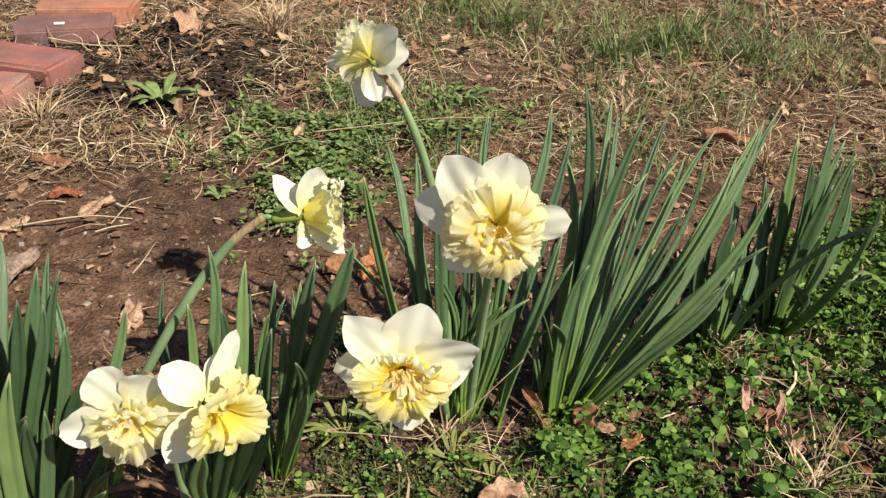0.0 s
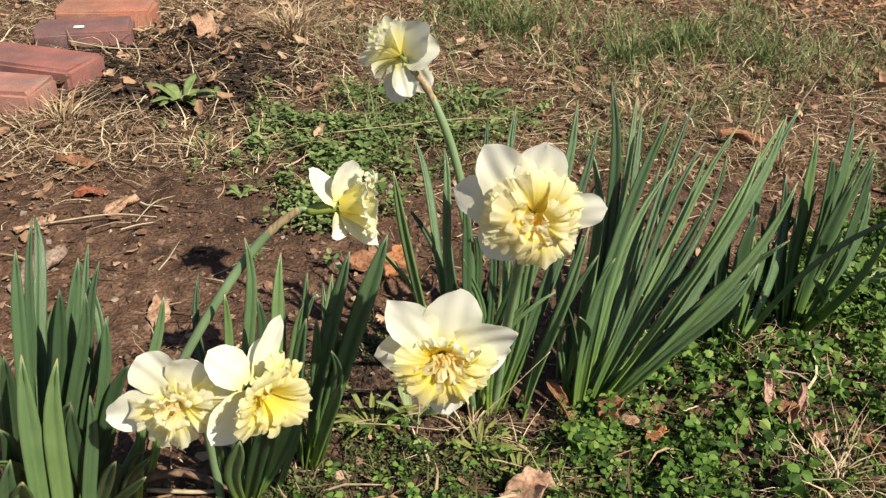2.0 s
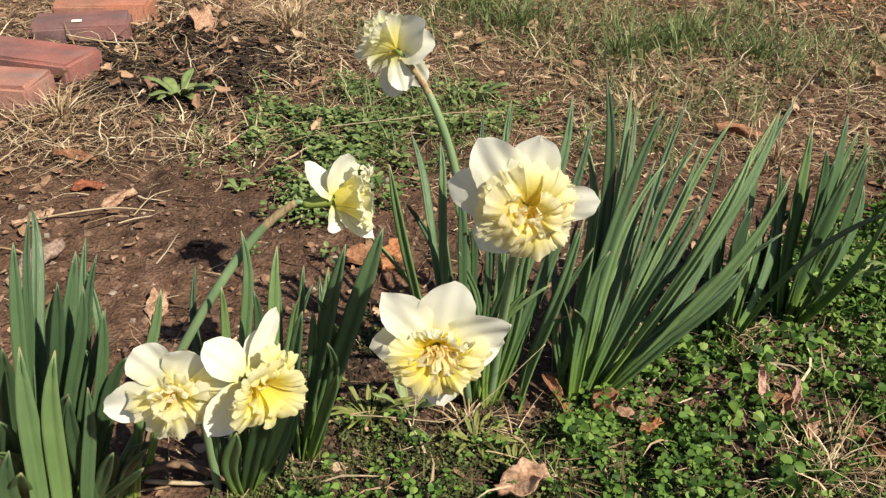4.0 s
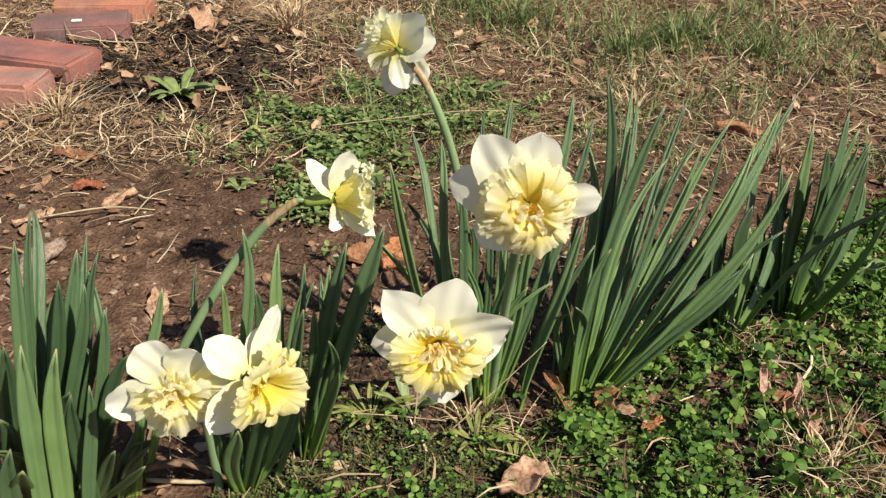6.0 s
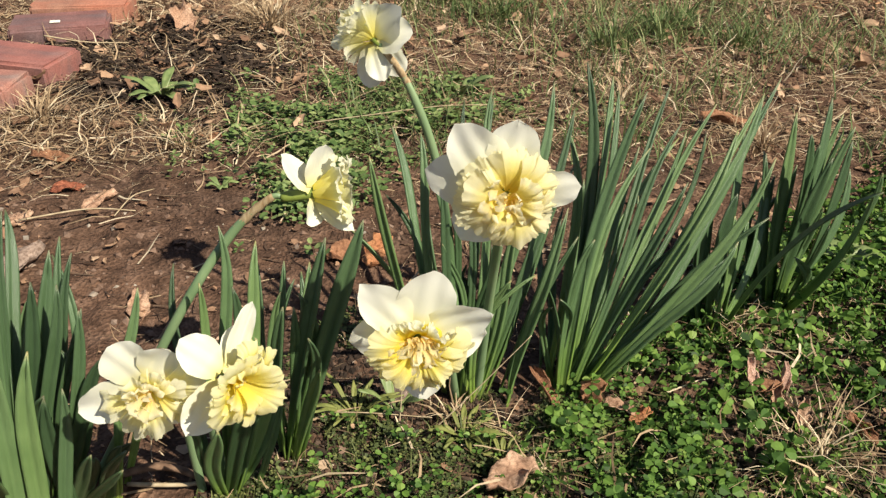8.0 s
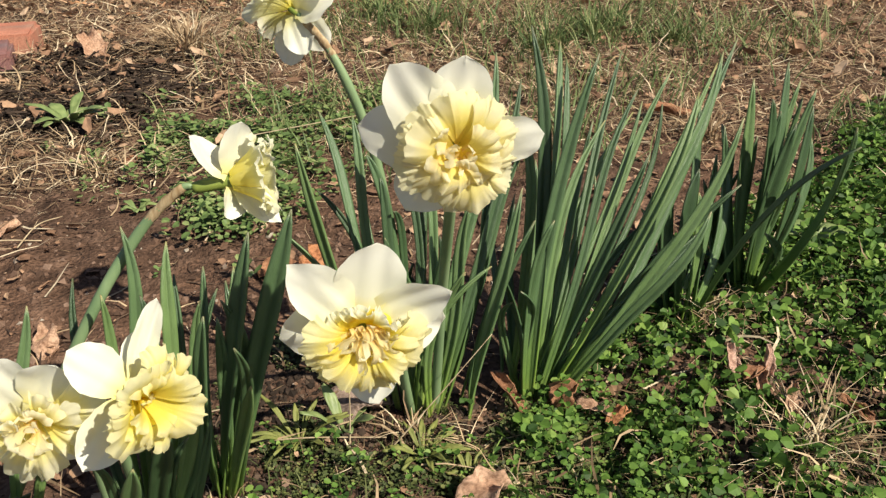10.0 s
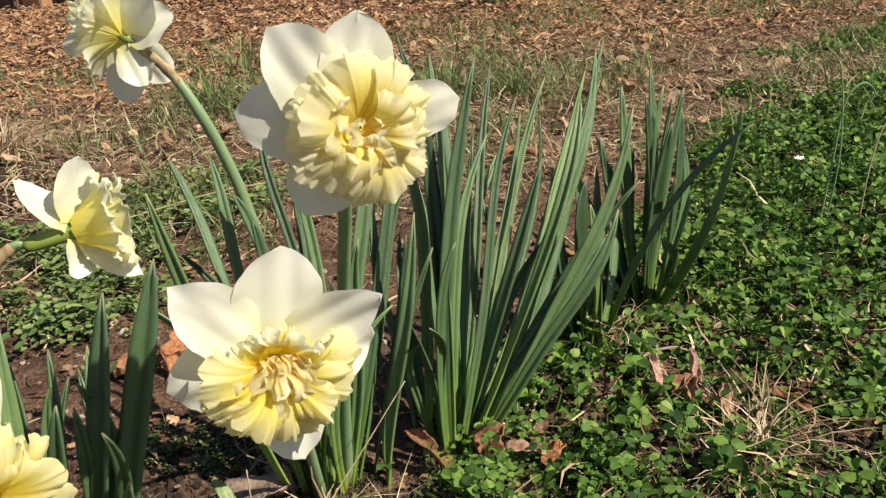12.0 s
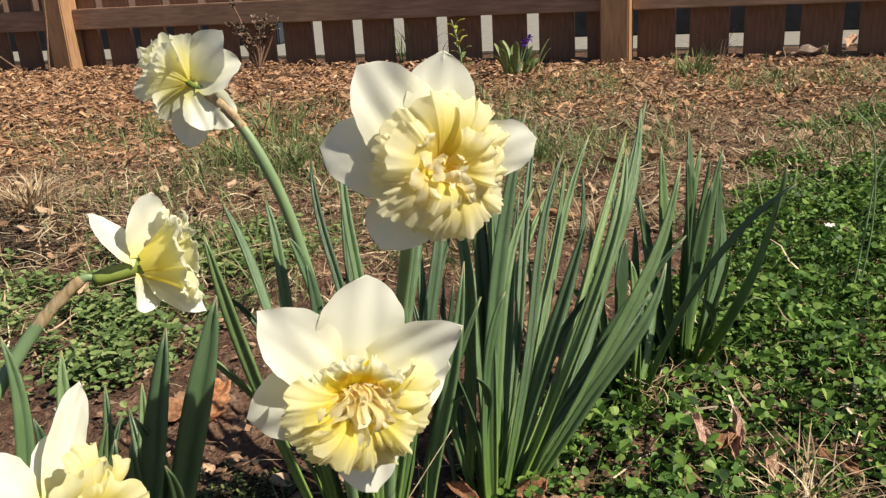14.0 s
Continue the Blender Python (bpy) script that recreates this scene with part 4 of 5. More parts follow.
# the small one in profile on a leaning stem
C_AT, C_TO = (-0.046, 0.528, 0.2225), (0.98, 0.10, 0.12)
build_flower(LEFT, C_AT, C_TO, 0,
    aimed(C_TO, [((9, 3, 35), (0.55, -0.8, 0.0), 0.035, 0.021, 0.10, 0.5), ((-20, -2, 25), (0.75, -0.35, 0.5), 0.034, 0.020, 0.12, 0.8), ((-2, -12, -20), (0.85, -0.3, 0.2), 0.022, 0.017, 0.12, 0.5),
        ((4, 6, -27), (0.8, -0.6, 0.1), 0.024, 0.020, 0.12, 0.8), ((23, -4, -24), (0.3, -0.7, 0.6), 0.036, 0.016, 0.14, 1.2), ((6, 24, 4), (0.9, 0.0, 0.1), 0.030, 0.022, 0.10, 0.5)]),
    [(7, 0.0240, 0.0190, 0.25, 1.25, 10, 0.7, 10, 360, 0.2), (5, 0.0190, 0.0185, 0.20, 1.3, 9, 0.8, 30, 360, 0.25), (4, 0.0100, 0.014, 0.3, 1.3, 5, 1.0, 40)],
    (6, 0.007, 0.012, 0.005), (CORONA_PALE, CORONA_PALE, CORONA_PALE, FRILL), 14, 0.021)
build_stem(LEFT, (-0.222, 0.500), [(-0.145, 0.51, 0.13), (-0.104, 0.525, 0.190)], C_AT, C_TO, 0.021, spathe=0.032, pre=0.010)
# the pair by the soil's edge: split coronas that lie on the lower petals
E_AT, E_TO = (-0.1155, 0.387, 0.1810), (0.06, -0.92, 0.14)
build_flower(FRONT, E_AT, E_TO, 0,
    [(124, 0.033, 0.027, 6, 0.002, 0.10, 0, 0.3), (60, 0.029, 0.027, 6, 0.002, 0.12, 0, 0.3), (199, 0.043, 0.024, 0, 0.002, 0.12, 0, 0.6),
     (2, 0.027, 0.026, -6, 0.0, 0.08), (-70, 0.029, 0.026, -6, 0.0, 0.06), (-112, 0.031, 0.025, -6, 0.0, 0.06)],
    [(6, 0.0300, 0.0065, 0.7, 0.62, 4, 0.7, -160, 190, 0.9), (4, 0.0240, 0.0085, 0.6, 0.7, 4, 0.8, -150, 165, 0.9), (3, 0.0170, 0.0100, 0.4, 0.9, 4, 1.0, 35, 75, 0.5), (3, 0.0110, 0.0100, 0.4, 1.2, 4, 1.0, 45)],
    (7, 0.0095, 0.0125, 0.0055), (CORONA_WHITE, CORONA_WHITE, CORONA, FRILL, FRILL), 15,
    knot=((0.0, 0.002, 0.0065, 0.0115), (0.003, -0.003, 0.006, 0.011), (-0.004, -0.002, 0.006, 0.0115)))
build_stem(FRONT, (-0.135, 0.480), [(-0.135, 0.47, 0.09), (-0.125, 0.43, 0.165)], E_AT, E_TO)
F_AT, F_TO = (-0.0735, 0.382, 0.1925), (0.78, -0.60, -0.04)
build_flower(FRONT, F_AT, F_TO, 0,
    aimed(F_TO, [((12, 14, 33), (0.3, -0.9, 0.2), 0.044, 0.012, 0.25, 0.4), ((3, 18, 22), (0.3, -0.9, 0.3), 0.028, 0.014, 0.10, 0.6), ((-21, 0, 22), (0.4, -0.75, 0.5), 0.033, 0.022, 0.14, 0.3),
        ((22, 14, 8), (0.6, -0.7, -0.2), 0.024, 0.022, 0.08, 0.6), ((14, 14, -22), (0.6, -0.7, -0.2), 0.026, 0.022, 0.08, 0.6), ((-21, -14, -24), (0.5, -0.7, 0.4), 0.039, 0.023, 0.18, 1.1)]),
    [(6, 0.0275, 0.0130, 0.45, 1.25, 7, 0.8, 0, 360, 0.5), (5, 0.0235, 0.0150, 0.35, 1.2, 7, 0.9, 30, 360, 0.5), (4, 0.0160, 0.0150, 0.3, 1.0, 5, 1.1, 10)],
    (8, 0.012, 0.014, 0.006), (CORONA_RICH, CORONA_RICH, CORONA_RICH, CORONA_RICH), 16, girth=0.45, size=0.96)
build_stem(FRONT, (-0.118, 0.486), [(-0.116, 0.465, 0.09), (-0.104, 0.420, 0.170)], F_AT, F_TO)


# ---- small growth and litter ----
def sstep(a, b, x):
    t = np.clip((x - a) / (b - a), 0, 1)
    return t * t * (3 - 2 * t)


def bed_fade(x, y):
    """One over the bed, thinning out to nothing at its ends."""
    wob = 0.5 * (value_noise(x, y, 0.25, 71) - 0.5)
    return sstep(-1.7, -0.9, x + wob) * sstep(2.8, 1.7, x + wob) * sstep(-0.3, 0.35, y + wob) * sstep(-0.03, -0.12, (x + 0.442) * 0.6 + (y - 4.0) * 0.8)


def clover_zone(x, y):
    edge = np.minimum(0.60 + 0.87 * (x - 0.15), 1.12 + 0.33 * (x - 0.77))
    isles = np.exp(-(((x - 0.86) / 0.07) ** 2 + ((y - 1.27) / 0.035) ** 2) ** 2) + np.exp(-(((x - 1.32) / 0.24) ** 2 + ((y - 1.50) / 0.075) ** 2) ** 2)
    main = sstep(0.06, -0.02, y - edge - 0.10 * (value_noise(x, y, 0.08, 11) - 0.5)) * sstep(0.11, 0.19, x + 0.06 * (value_noise(x, y, 0.06, 12) - 0.5))
    front = (0.10 * sstep(0.60, 0.52, y) + 0.34 * sstep(0.49, 0.455, y)) * sstep(-0.14, -0.10, x)
    holes = 1 - 0.75 * sstep(0.85, 0.62, y) * sstep(0.52, 0.36, value_noise(x, y, 0.030, 14))
    return np.maximum(main * holes + 0.8 * np.clip(isles, 0, 1) * sstep(0.3, 0.5, value_noise(x, y, 0.05, 17)), front * (value_noise(x, y, 0.05, 13) > 0.35)) * bed_fade(x, y)


def weed_zone(x, y):
    a = np.exp(-(((x + 0.12) / 0.15) ** 2 + ((y - 1.16) / 0.13) ** 2) ** 1.3)
    b = np.exp(-(((x + 0.125) / 0.06) ** 2 + ((y - 0.97) / 0.10) ** 2) ** 1.3)
    c = 0.4 * np.exp(-(((x - 0.06) / 0.16) ** 2 + ((y - 1.22) / 0.10) ** 2) ** 1.3)
    gaps = sstep(0.34, 0.56, value_noise(x, y, 0.045, 21)) * (0.3 + 0.7 * sstep(0.3, 0.5, value_noise(x, y, 0.018, 22)))
    return np.clip(a + b + c, 0, 1) * (0.06 + 0.94 * gaps)


def bare_zone(x, y):
    return np.exp(-(((x + 0.24) / 0.27) ** 2 + ((y - 0.80) / 0.19) ** 2) ** 2)


# front strip and the spot behind the low flower, where shade is painted
def shaded_strip_zone(x, y):
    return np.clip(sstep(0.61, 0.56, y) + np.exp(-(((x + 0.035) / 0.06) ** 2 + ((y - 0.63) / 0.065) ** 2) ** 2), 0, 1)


def straw_zone(x, y):
    left = np.exp(-(((x + 0.45) / 0.22) ** 2 + ((y - 1.10) / 0.13) ** 2) ** 2)
    back = sstep(0.98, 1.15, y) * sstep(2.6, 1.9, y) * (0.7 + 0.3 * (value_noise(x, y, 0.14, 31) > 0.5))
    front = 0.28 * np.exp(-(((x - 0.07) / 0.15) ** 2 + ((y - 0.51) / 0.065) ** 2) ** 2) * (0.35 + 0.65 * (value_noise(x, y, 0.03, 32) > 0.5))
    right = 0.15 * clover_zone(x, y)
    tuft = 1.5 * np.exp(-(((x - 0.31) / 0.045) ** 2 + ((y - 0.685) / 0.03) ** 2))
    return np.clip(left + back + front + right + tuft + 0.12, 0, 1) * (1 - 0.78 * bare_zone(x, y)) * (1 - 0.9 * bark_zone(x, y))


def grass_zone(x, y):
    patch = 0.6 * np.exp(-(((x - 0.50) / 0.26) ** 2 + ((y - 1.60) / 0.20) ** 2)) + 0.55 * np.exp(-(((x - 0.12) / 0.18) ** 2 + ((y - 1.75) / 0.22) ** 2))
    patch = patch * (0.25 + 0.75 * sstep(0.35, 0.6, value_noise(x, y, 0.07, 42)))
    patch = patch + (0.55 * np.exp(-(((x + 0.16) / 0.20) ** 2 + ((y - 2.25) / 0.14) ** 2)) + 0.5 * np.exp(-(((x - 0.05) / 0.12) ** 2 + ((y - 1.62) / 0.12) ** 2))) * sstep(0.3, 0.6, value_noise(x, y, 0.08, 44))
    thin = 0.5 * sstep(0.95, 1.1, y) * sstep(-0.35, 0.0, x) * sstep(2.6, 2.1, y) * sstep(0.42, 0.6, value_noise(x, y, 0.12, 41))
    return np.clip(patch + thin + 0.5 * np.exp(-(((x - 0.03) / 0.12) ** 2 + ((y - 1.22) / 0.1) ** 2)), 0, 1)


def bark_zone(x, y):
    return np.exp(-(((x + 0.44) / 0.19) ** 2 + ((y - 1.40) / 0.21) ** 2) ** 1.5) * (0.35 + 0.65 * sstep(0.35, 0.6, value_noise(x, y, 0.06, 81)))


def mulch_zone(x, y):
    return sstep(1.75, 2.15, y + 0.35 * (value_noise(x, y, 0.3, 51) - 0.5) + 0.25 * sstep(0.6, 1.4, x)) * sstep(-0.03, -0.12, (x + 0.442) * 0.6 + (y - 4.0) * 0.8)


def leaflet(cx, cy, ang, ln, wd, z, fold):
    """Outline of one round leaflet, folded along its middle."""
    pts = [(0, 0, 0), (0.35, 0.42, fold), (0.75, 0.5, fold), (1.0, 0.22, fold * 0.5), (0.93, 0, 0), (1.0, -0.22, fold * 0.5), (0.75, -0.5, fold), (0.35, -0.42, fold)]
    c, s = math.cos(ang), math.sin(ang)
    v = [(cx + (x * ln * c - y * wd * s), cy + (x * ln * s + y * wd * c), z + f * ln) for x, y, f in pts]
    return v, [(0, 1, 2, 4), (2, 3, 4), (0, 4, 6, 7), (4, 5, 6)]


def trefoil(seed):
    r = random.Random(seed)
    v, f = [], []
    h = r.uniform(0.8, 4.2)
    for k in range(3):
        vv, ff = leaflet(0.06 * math.cos(k * 2.1), 0.06 * math.sin(k * 2.1), k * 2.094 + r.uniform(-0.2, 0.2), r.uniform(0.8, 1.1), r.uniform(0.8, 1.05), h + r.uniform(-0.3, 0.3), r.uniform(-0.25, 0.55))
        f += [tuple(i + len(v) for i in q) for q in ff]
        v += vv
    n, dx, dy = len(v), r.uniform(-0.5, 0.5), r.uniform(-0.5, 0.5)
    v += [(0.05, 0, h), (-0.05, 0, h), (dx - 0.05, dy, -0.2), (dx + 0.05, dy, -0.2)]
    f.append((n, n + 1, n + 2, n + 3))
    return v, f


def sprig(seed, leaves=7):
    """A low sprig with small pointed leaves in pairs."""
    r = random.Random(seed)
    v, f = [], []
    for k in range(leaves):
        a = k * 2.4 + r.uniform(-0.5, 0.5)
        h, d = 0.5 + 0.22 * k, 0.9 * (1 - k / leaves) + 0.1
        cx, cy = 0.35 * d * math.cos(a), 0.35 * d * math.sin(a)
        ln, wd, up = r.uniform(0.5, 0.9), r.uniform(0.45, 0.7), r.uniform(0.05, 0.5)
        c, s = math.cos(a), math.sin(a)
        pts = [(0, 0, 0), (0.3, 0.42, 0.06), (0.3, -0.42, 0.06), (0.75, 0.42, 0.05), (0.75, -0.42, 0.05), (1, 0, 0)]
        n = len(v)
        v += [(cx + x * ln * c - y * wd * s, cy + x * ln * s + y * wd * c, h + up * x * ln + z) for x, y, z in pts]
        f += [(n, n + 2, n + 4, n + 5), (n, n + 5, n + 3, n + 1)]
    return v, f


def blade(seed, flat, width, bow, n=5):
    """A narrow blade or straw, one unit long; flat: how much it lies down."""
    r = random.Random(seed)
    v, f = [], []
    px = pz = py = 0.0
    ang, yaw = (r.uniform(0.0, 0.25) if flat else r.uniform(0.9, 1.45)), 0.0
    for k in range(n + 1):
        w = width * (1 - (k / n) ** 2 * 0.85)
        sx, sy = -math.sin(yaw) * w, math.cos(yaw) * w
        v += [(px + sx, py + sy, pz), (px - sx, py - sy, pz)]
        if k < n:
            f.append((2 * k, 2 * k + 1, 2 * k + 3, 2 * k + 2))
        px += math.cos(ang) * math.cos(yaw) / n
        py += math.cos(ang) * math.sin(yaw) / n
        pz += math.sin(ang) / n
        ang += r.uniform(-bow, bow * 0.15) * (0.5 if flat else 1)
        yaw += r.uniform(-0.5, 0.5) if flat else r.uniform(-0.15, 0.15)
        if pz < 0:
            pz, ang = 0.01, abs(ang)
    return v, f


def long_straw(seed):
    """A long thin strand that lies in a loose arc, one unit long."""
    r = random.Random(seed)
    v, f, n = [], [], 7
    px = py = 0.0
    yaw, turn = 0.0, r.uniform(-0.45, 0.45)
    for k in range(n + 1):
        w = 0.011 * (1 - 0.6 * k / n)
        z = 0.10 * math.sin(math.pi * k / n) * r.uniform(0.6, 1.3)
        v += [(px - math.sin(yaw) * w, py + math.cos(yaw) * w, z), (px + math.sin(yaw) * w, py - math.cos(yaw) * w, z)]
        if k < n:
            f.append((2 * k, 2 * k + 1, 2 * k + 3, 2 * k + 2))
        px, py = px + math.cos(yaw) / n, py + math.sin(yaw) / n
        yaw += turn + r.uniform(-0.3, 0.3)
    return v, f


def chip(seed):
    """A flat split of wood, ragged at its ends."""
    r = random.Random(seed)
    w, t = r.uniform(0.12, 0.4), r.uniform(0.05, 0.14)
    v = [(sx * (0.5 + r.uniform(-0.14, 0.1)), sy * w * 0.5 * r.uniform(0.5, 1.2), sz * t * 0.5 + r.uniform(-0.03, 0.03)) for sx in (-1, 1) for sy in (-1, 1) for sz in (-1, 1)]
    return v, [(0, 1, 3, 2), (4, 6, 7, 5), (0, 4, 5, 1), (2, 3, 7, 6), (0, 2, 6, 4), (1, 5, 7, 3)]


def clod(seed):
    r = random.Random(seed)
    v = [tuple(c * r.uniform(0.55, 1.1) for c in p) for p in ((1, 0, 0), (-1, 0, 0), (0, 1, 0), (0, -1, 0), (0, 0, 0.8), (0, 0, -0.6))]
    return v, [(0, 2, 4), (2, 1, 4), (1, 3, 4), (3, 0, 4), (2, 0, 5), (1, 2, 5), (3, 1, 5), (0, 3, 5)]


def scrap(seed):
    """A small curled bit of a dead leaf."""
    r = random.Random(seed)
    v, f = [], []
    c1, c2 = r.uniform(-0.5, 0.7), r.uniform(-0.4, 0.6)
    for i in range(4):
        for j in range(4):
            x, y = i / 3 - 0.5, j / 3 - 0.5
            k = math.sin(math.pi * (0.12 + 0.76 * i / 3)) * r.uniform(0.75, 1.15)
            v.append((x + r.uniform(-0.13, 0.13), y * 0.8 * k + r.uniform(-0.11, 0.11), c1 * x * x + c2 * y * y + r.uniform(-0.05, 0.05) + 0.05))
    for i in range(3):
        for j in range(3):
            f.append((4 * i + j, 4 * i + 4 + j, 4 * i + 5 + j, 4 * i + 1 + j))
    return v, f


def uniform(rng, lo, hi, n):
    return rng.uniform(lo, hi, n)


def build_cover():
    p, r = spread(72000, 0.06, 2.0, 0.25, 1.75, lambda x, y: clover_zone(x, y) * sstep(2.3, 1.2, x + 0.6 * (value_noise(x, y, 0.18, 16) - 0.3)) * sstep(0.18, 0.38, y + 0.16 * (value_noise(x, y, 0.1, 18) - 0.5)), 1)
    n = len(p)
    scatter("clover", [trefoil(k) for k in range(12)], p, uniform(r, 0, 6.28, n), uniform(r, 0.2, 1.4, n), 0.0032 + 0.0064 * uniform(r, 0, 1, n) ** 2.2, CLOVER, "dense low clover with round green leaflets", "clover", 1)
    p, r = spread(21000, 0.12, 1.6, 0.35, 1.6, lambda x, y: clover_zone(x, y) * (0.4 + 0.6 * sstep(0.62, 0.82, y)), 12)
    n = len(p)
    scatter("clover", [trefoil(k + 40) for k in range(12)], p, uniform(r, 0, 6.28, n), uniform(r, 0.1, 1.2, n), 0.0048 + 0.0062 * uniform(r, 0, 1, n) ** 2.2, CLOVER, "larger clover leaves standing above the low ones", "clover", 12)
    p, r = spread(4200, -0.16, 0.2, 0.3, 0.62, clover_zone, 2)
    n = len(p)
    scatter("clover", [trefoil(k + 20) for k in range(8)], p, uniform(r, 0, 6.28, n), uniform(r, 0, 0.4, n), 0.003 + 0.0035 * uniform(r, 0, 1, n) ** 2, CLOVER, "small clover seedlings on soil between daffodils", "clover", 2)
    p, r = spread(18000, -0.55, 0.45, 0.75, 1.55, weed_zone, 3)
    n = len(p)
    scatter("chickweed", [sprig(k) for k in range(10)], p, uniform(r, 0, 6.28, n), uniform(r, 0, 0.5, n), 0.005 + 0.010 * uniform(r, 0, 1, n) ** 1.8, WEED, "patch of dark green chickweed on bare soil", "weed", 3)
    p, r = spread(13000, -0.14, 0.24, 0.42, 0.72, lambda x, y: 0.75 * shaded_strip_zone(x, y) * sstep(0.36, 0.56, value_noise(x, y, 0.035, 23)), 16)
    n = len(p)
    scatter("moss_sprigs", [sprig(k + 30, 6) for k in range(10)], p, uniform(r, 0, 6.28, n), uniform(r, 0, 0.6, n), 0.0022 + 0.0032 * uniform(r, 0, 1, n) ** 2, MOSS, "low olive-green sprigs on soil between daffodil clumps", "weed", 16)
    # dark crumbs put the shade of leaves and flowers into the soil's colour
    p, r = spread(32000, -0.14, 0.52, 0.42, 0.78, lambda x, y: 0.8 * np.maximum(shaded_strip_zone(x, y), clover_zone(x, y)), 17)
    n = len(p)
    scatter("shade_crumbs", [clod(k + 20) for k in range(8)], p, uniform(r, 0, 6.28, n), uniform(r, 0, 1.0, n), 0.0012 + 0.0040 * uniform(r, 0, 1, n) ** 2.5, HUMUS_AND_SHADE, "dark soil crumbs that paint shade under clover and between daffodils", "soil", 17)
    p, r = spread(190000, -1.4, 2.2, 0.3, 2.6, lambda x, y: straw_zone(x, y) * bed_fade(x, y), 4)
    n = len(p)
    p[:, 2] += uniform(r, 0.0, 0.010, n)
    scatter("straw", [blade(k, True, 0.008 + 0.009 * (k % 3), 0.8, 3) for k in range(24)], p, uniform(r, 0, 6.28, n), 0.9 * uniform(r, 0, 1, n) ** 2, 0.010 + 0.046 * uniform(r, 0, 1, n) ** 2.0, STRAW, "dry pale grass straw lying on the soil", "straw", 4)
    p, r = spread(90000, -2.0, 3.2, 0.9, 2.6, lambda x, y: grass_zone(x, y) * bed_fade(x, y), 5)
    n = len(p)
    scatter("grass", [blade(k + 50, False, 0.016, 0.5) for k in range(12)], p, uniform(r, 0, 6.28, n), uniform(r, 0, 0.5, n), uniform(r, 0.02, 0.075, n), GRASS, "thin green grass growing through dry thatch", "grass", 5)
    p, r = spread(1700, -0.75, 0.25, 0.95, 1.9, lambda x, y: np.clip(np.exp(-(((x + 0.46) / 0.17) ** 2 + ((y - 1.10) / 0.10) ** 2)) + np.exp(-(((x + 0.30) / 0.13) ** 2 + ((y - 1.60) / 0.12) ** 2)) + 0.10, 0, 1), 15)
    n = len(p)
    p[:, 2] += uniform(r, 0.004, 0.022, n)
    scatter("straw", [long_straw(k) for k in range(14)], p, uniform(r, 0, 6.28, n), uniform(r, 0, 0.35, n), uniform(r, 0.035, 0.11, n), STRAW, "long pale curling strands of dead grass", "straw", 15)
    p, r = spread(620, 0.20, 0.44, 0.45, 0.72, lambda x, y: np.clip(np.exp(-(((x - 0.325) / 0.045) ** 2 + ((y - 0.672) / 0.018) ** 2)) + 0.6 * np.exp(-(((x - 0.31) / 0.06) ** 2 + ((y - 0.49) / 0.03) ** 2)), 0, 1), 18)
    n = len(p)
    p[:, 2] += uniform(r, 0.012, 0.026, n)
    scatter("straw", [long_straw(k + 20) for k in range(10)], p, uniform(r, 0, 6.28, n), uniform(r, 0, 0.6, n), uniform(r, 0.020, 0.050, n), STRAW, "pale dead grass strands caught on the clover", "straw", 18)
    p, r = spread(7000, -0.14, 0.42, 0.36, 0.62, lambda x, y: (0.15 + 0.85 * (value_noise(x, y, 0.04, 43) > 0.5)) * sstep(0.60, 0.54, y) * bed_fade(x, y), 14)
    n = len(p)
    scatter("grass", [blade(k + 70, False, 0.035, 0.6, 3) for k in range(12)], p, uniform(r, 0, 6.28, n), uniform(r, 0, 0.9, n), 0.006 + 0.016 * uniform(r, 0, 1, n) ** 1.6, MOSS, "short sparse green grass between daffodil clumps", "grass", 14)
    p, r = spread(120000, -1.9, 3.4, 1.2, 5.0, lambda x, y: mulch_zone(x, y) * sstep(-1.9, -1.2, x) * sstep(3.4, 2.8, x), 6)
    n = len(p)
    p[:, 2] += uniform(r, 0.0, 0.022, n)
    scatter("mulch", [chip(k) for k in range(14)], p, uniform(r, 0, 6.28, n), uniform(r, 0, 0.7, n), 0.006 + 0.020 * uniform(r, 0, 1, n) ** 2, MULCH, "reddish shredded wood mulch along the fence", "mulch", 6)
    p, r = spread(21000, -1.6, 3.0, 1.0, 4.2, lambda x, y: np.clip(0.45 * sstep(1.0, 1.4, y) * bed_fade(x, y) + 0.75 * mulch_zone(x, y), 0, 1), 7)
    n = len(p)
    p[:, 2] += uniform(r, 0.004, 0.022, n)
    scatter("leaf_litter", [scrap(k) for k in range(14)], p, uniform(r, 0, 6.28, n), uniform(r, 0, 0.8, n), 0.006 + 0.024 * uniform(r, 0, 1, n) ** 2, LITTER, "dry brown leaf litter among mulch and grass", "leaf litter", 7)
    p, r = spread(80000, -2.0, 2.0, 0.0, 1.7, lambda x, y: (0.25 + 0.75 * bare_zone(x, y)) * bed_fade(x, y), 8)
    n = len(p)
    scatter("soil_crumbs", [clod(k) for k in range(8)], p, uniform(r, 0, 6.28, n), uniform(r, 0, 1.0, n), 0.0012 + 0.0060 * uniform(r, 0, 1, n) ** 3, CRUMB, "loose soil crumbs and grit on bare earth", "soil", 8)
    p, r = spread(20000, -1.4, 2.0, 0.2, 2.0, lambda x, y: bed_fade(x, y) * (0.25 + 0.75 * (value_noise(x, y, 0.10, 61) > 0.45)) * (1 - 0.25 * bare_zone(x, y)) * (1 - 0.8 * weed_zone(x, y)), 9)
    n = len(p)
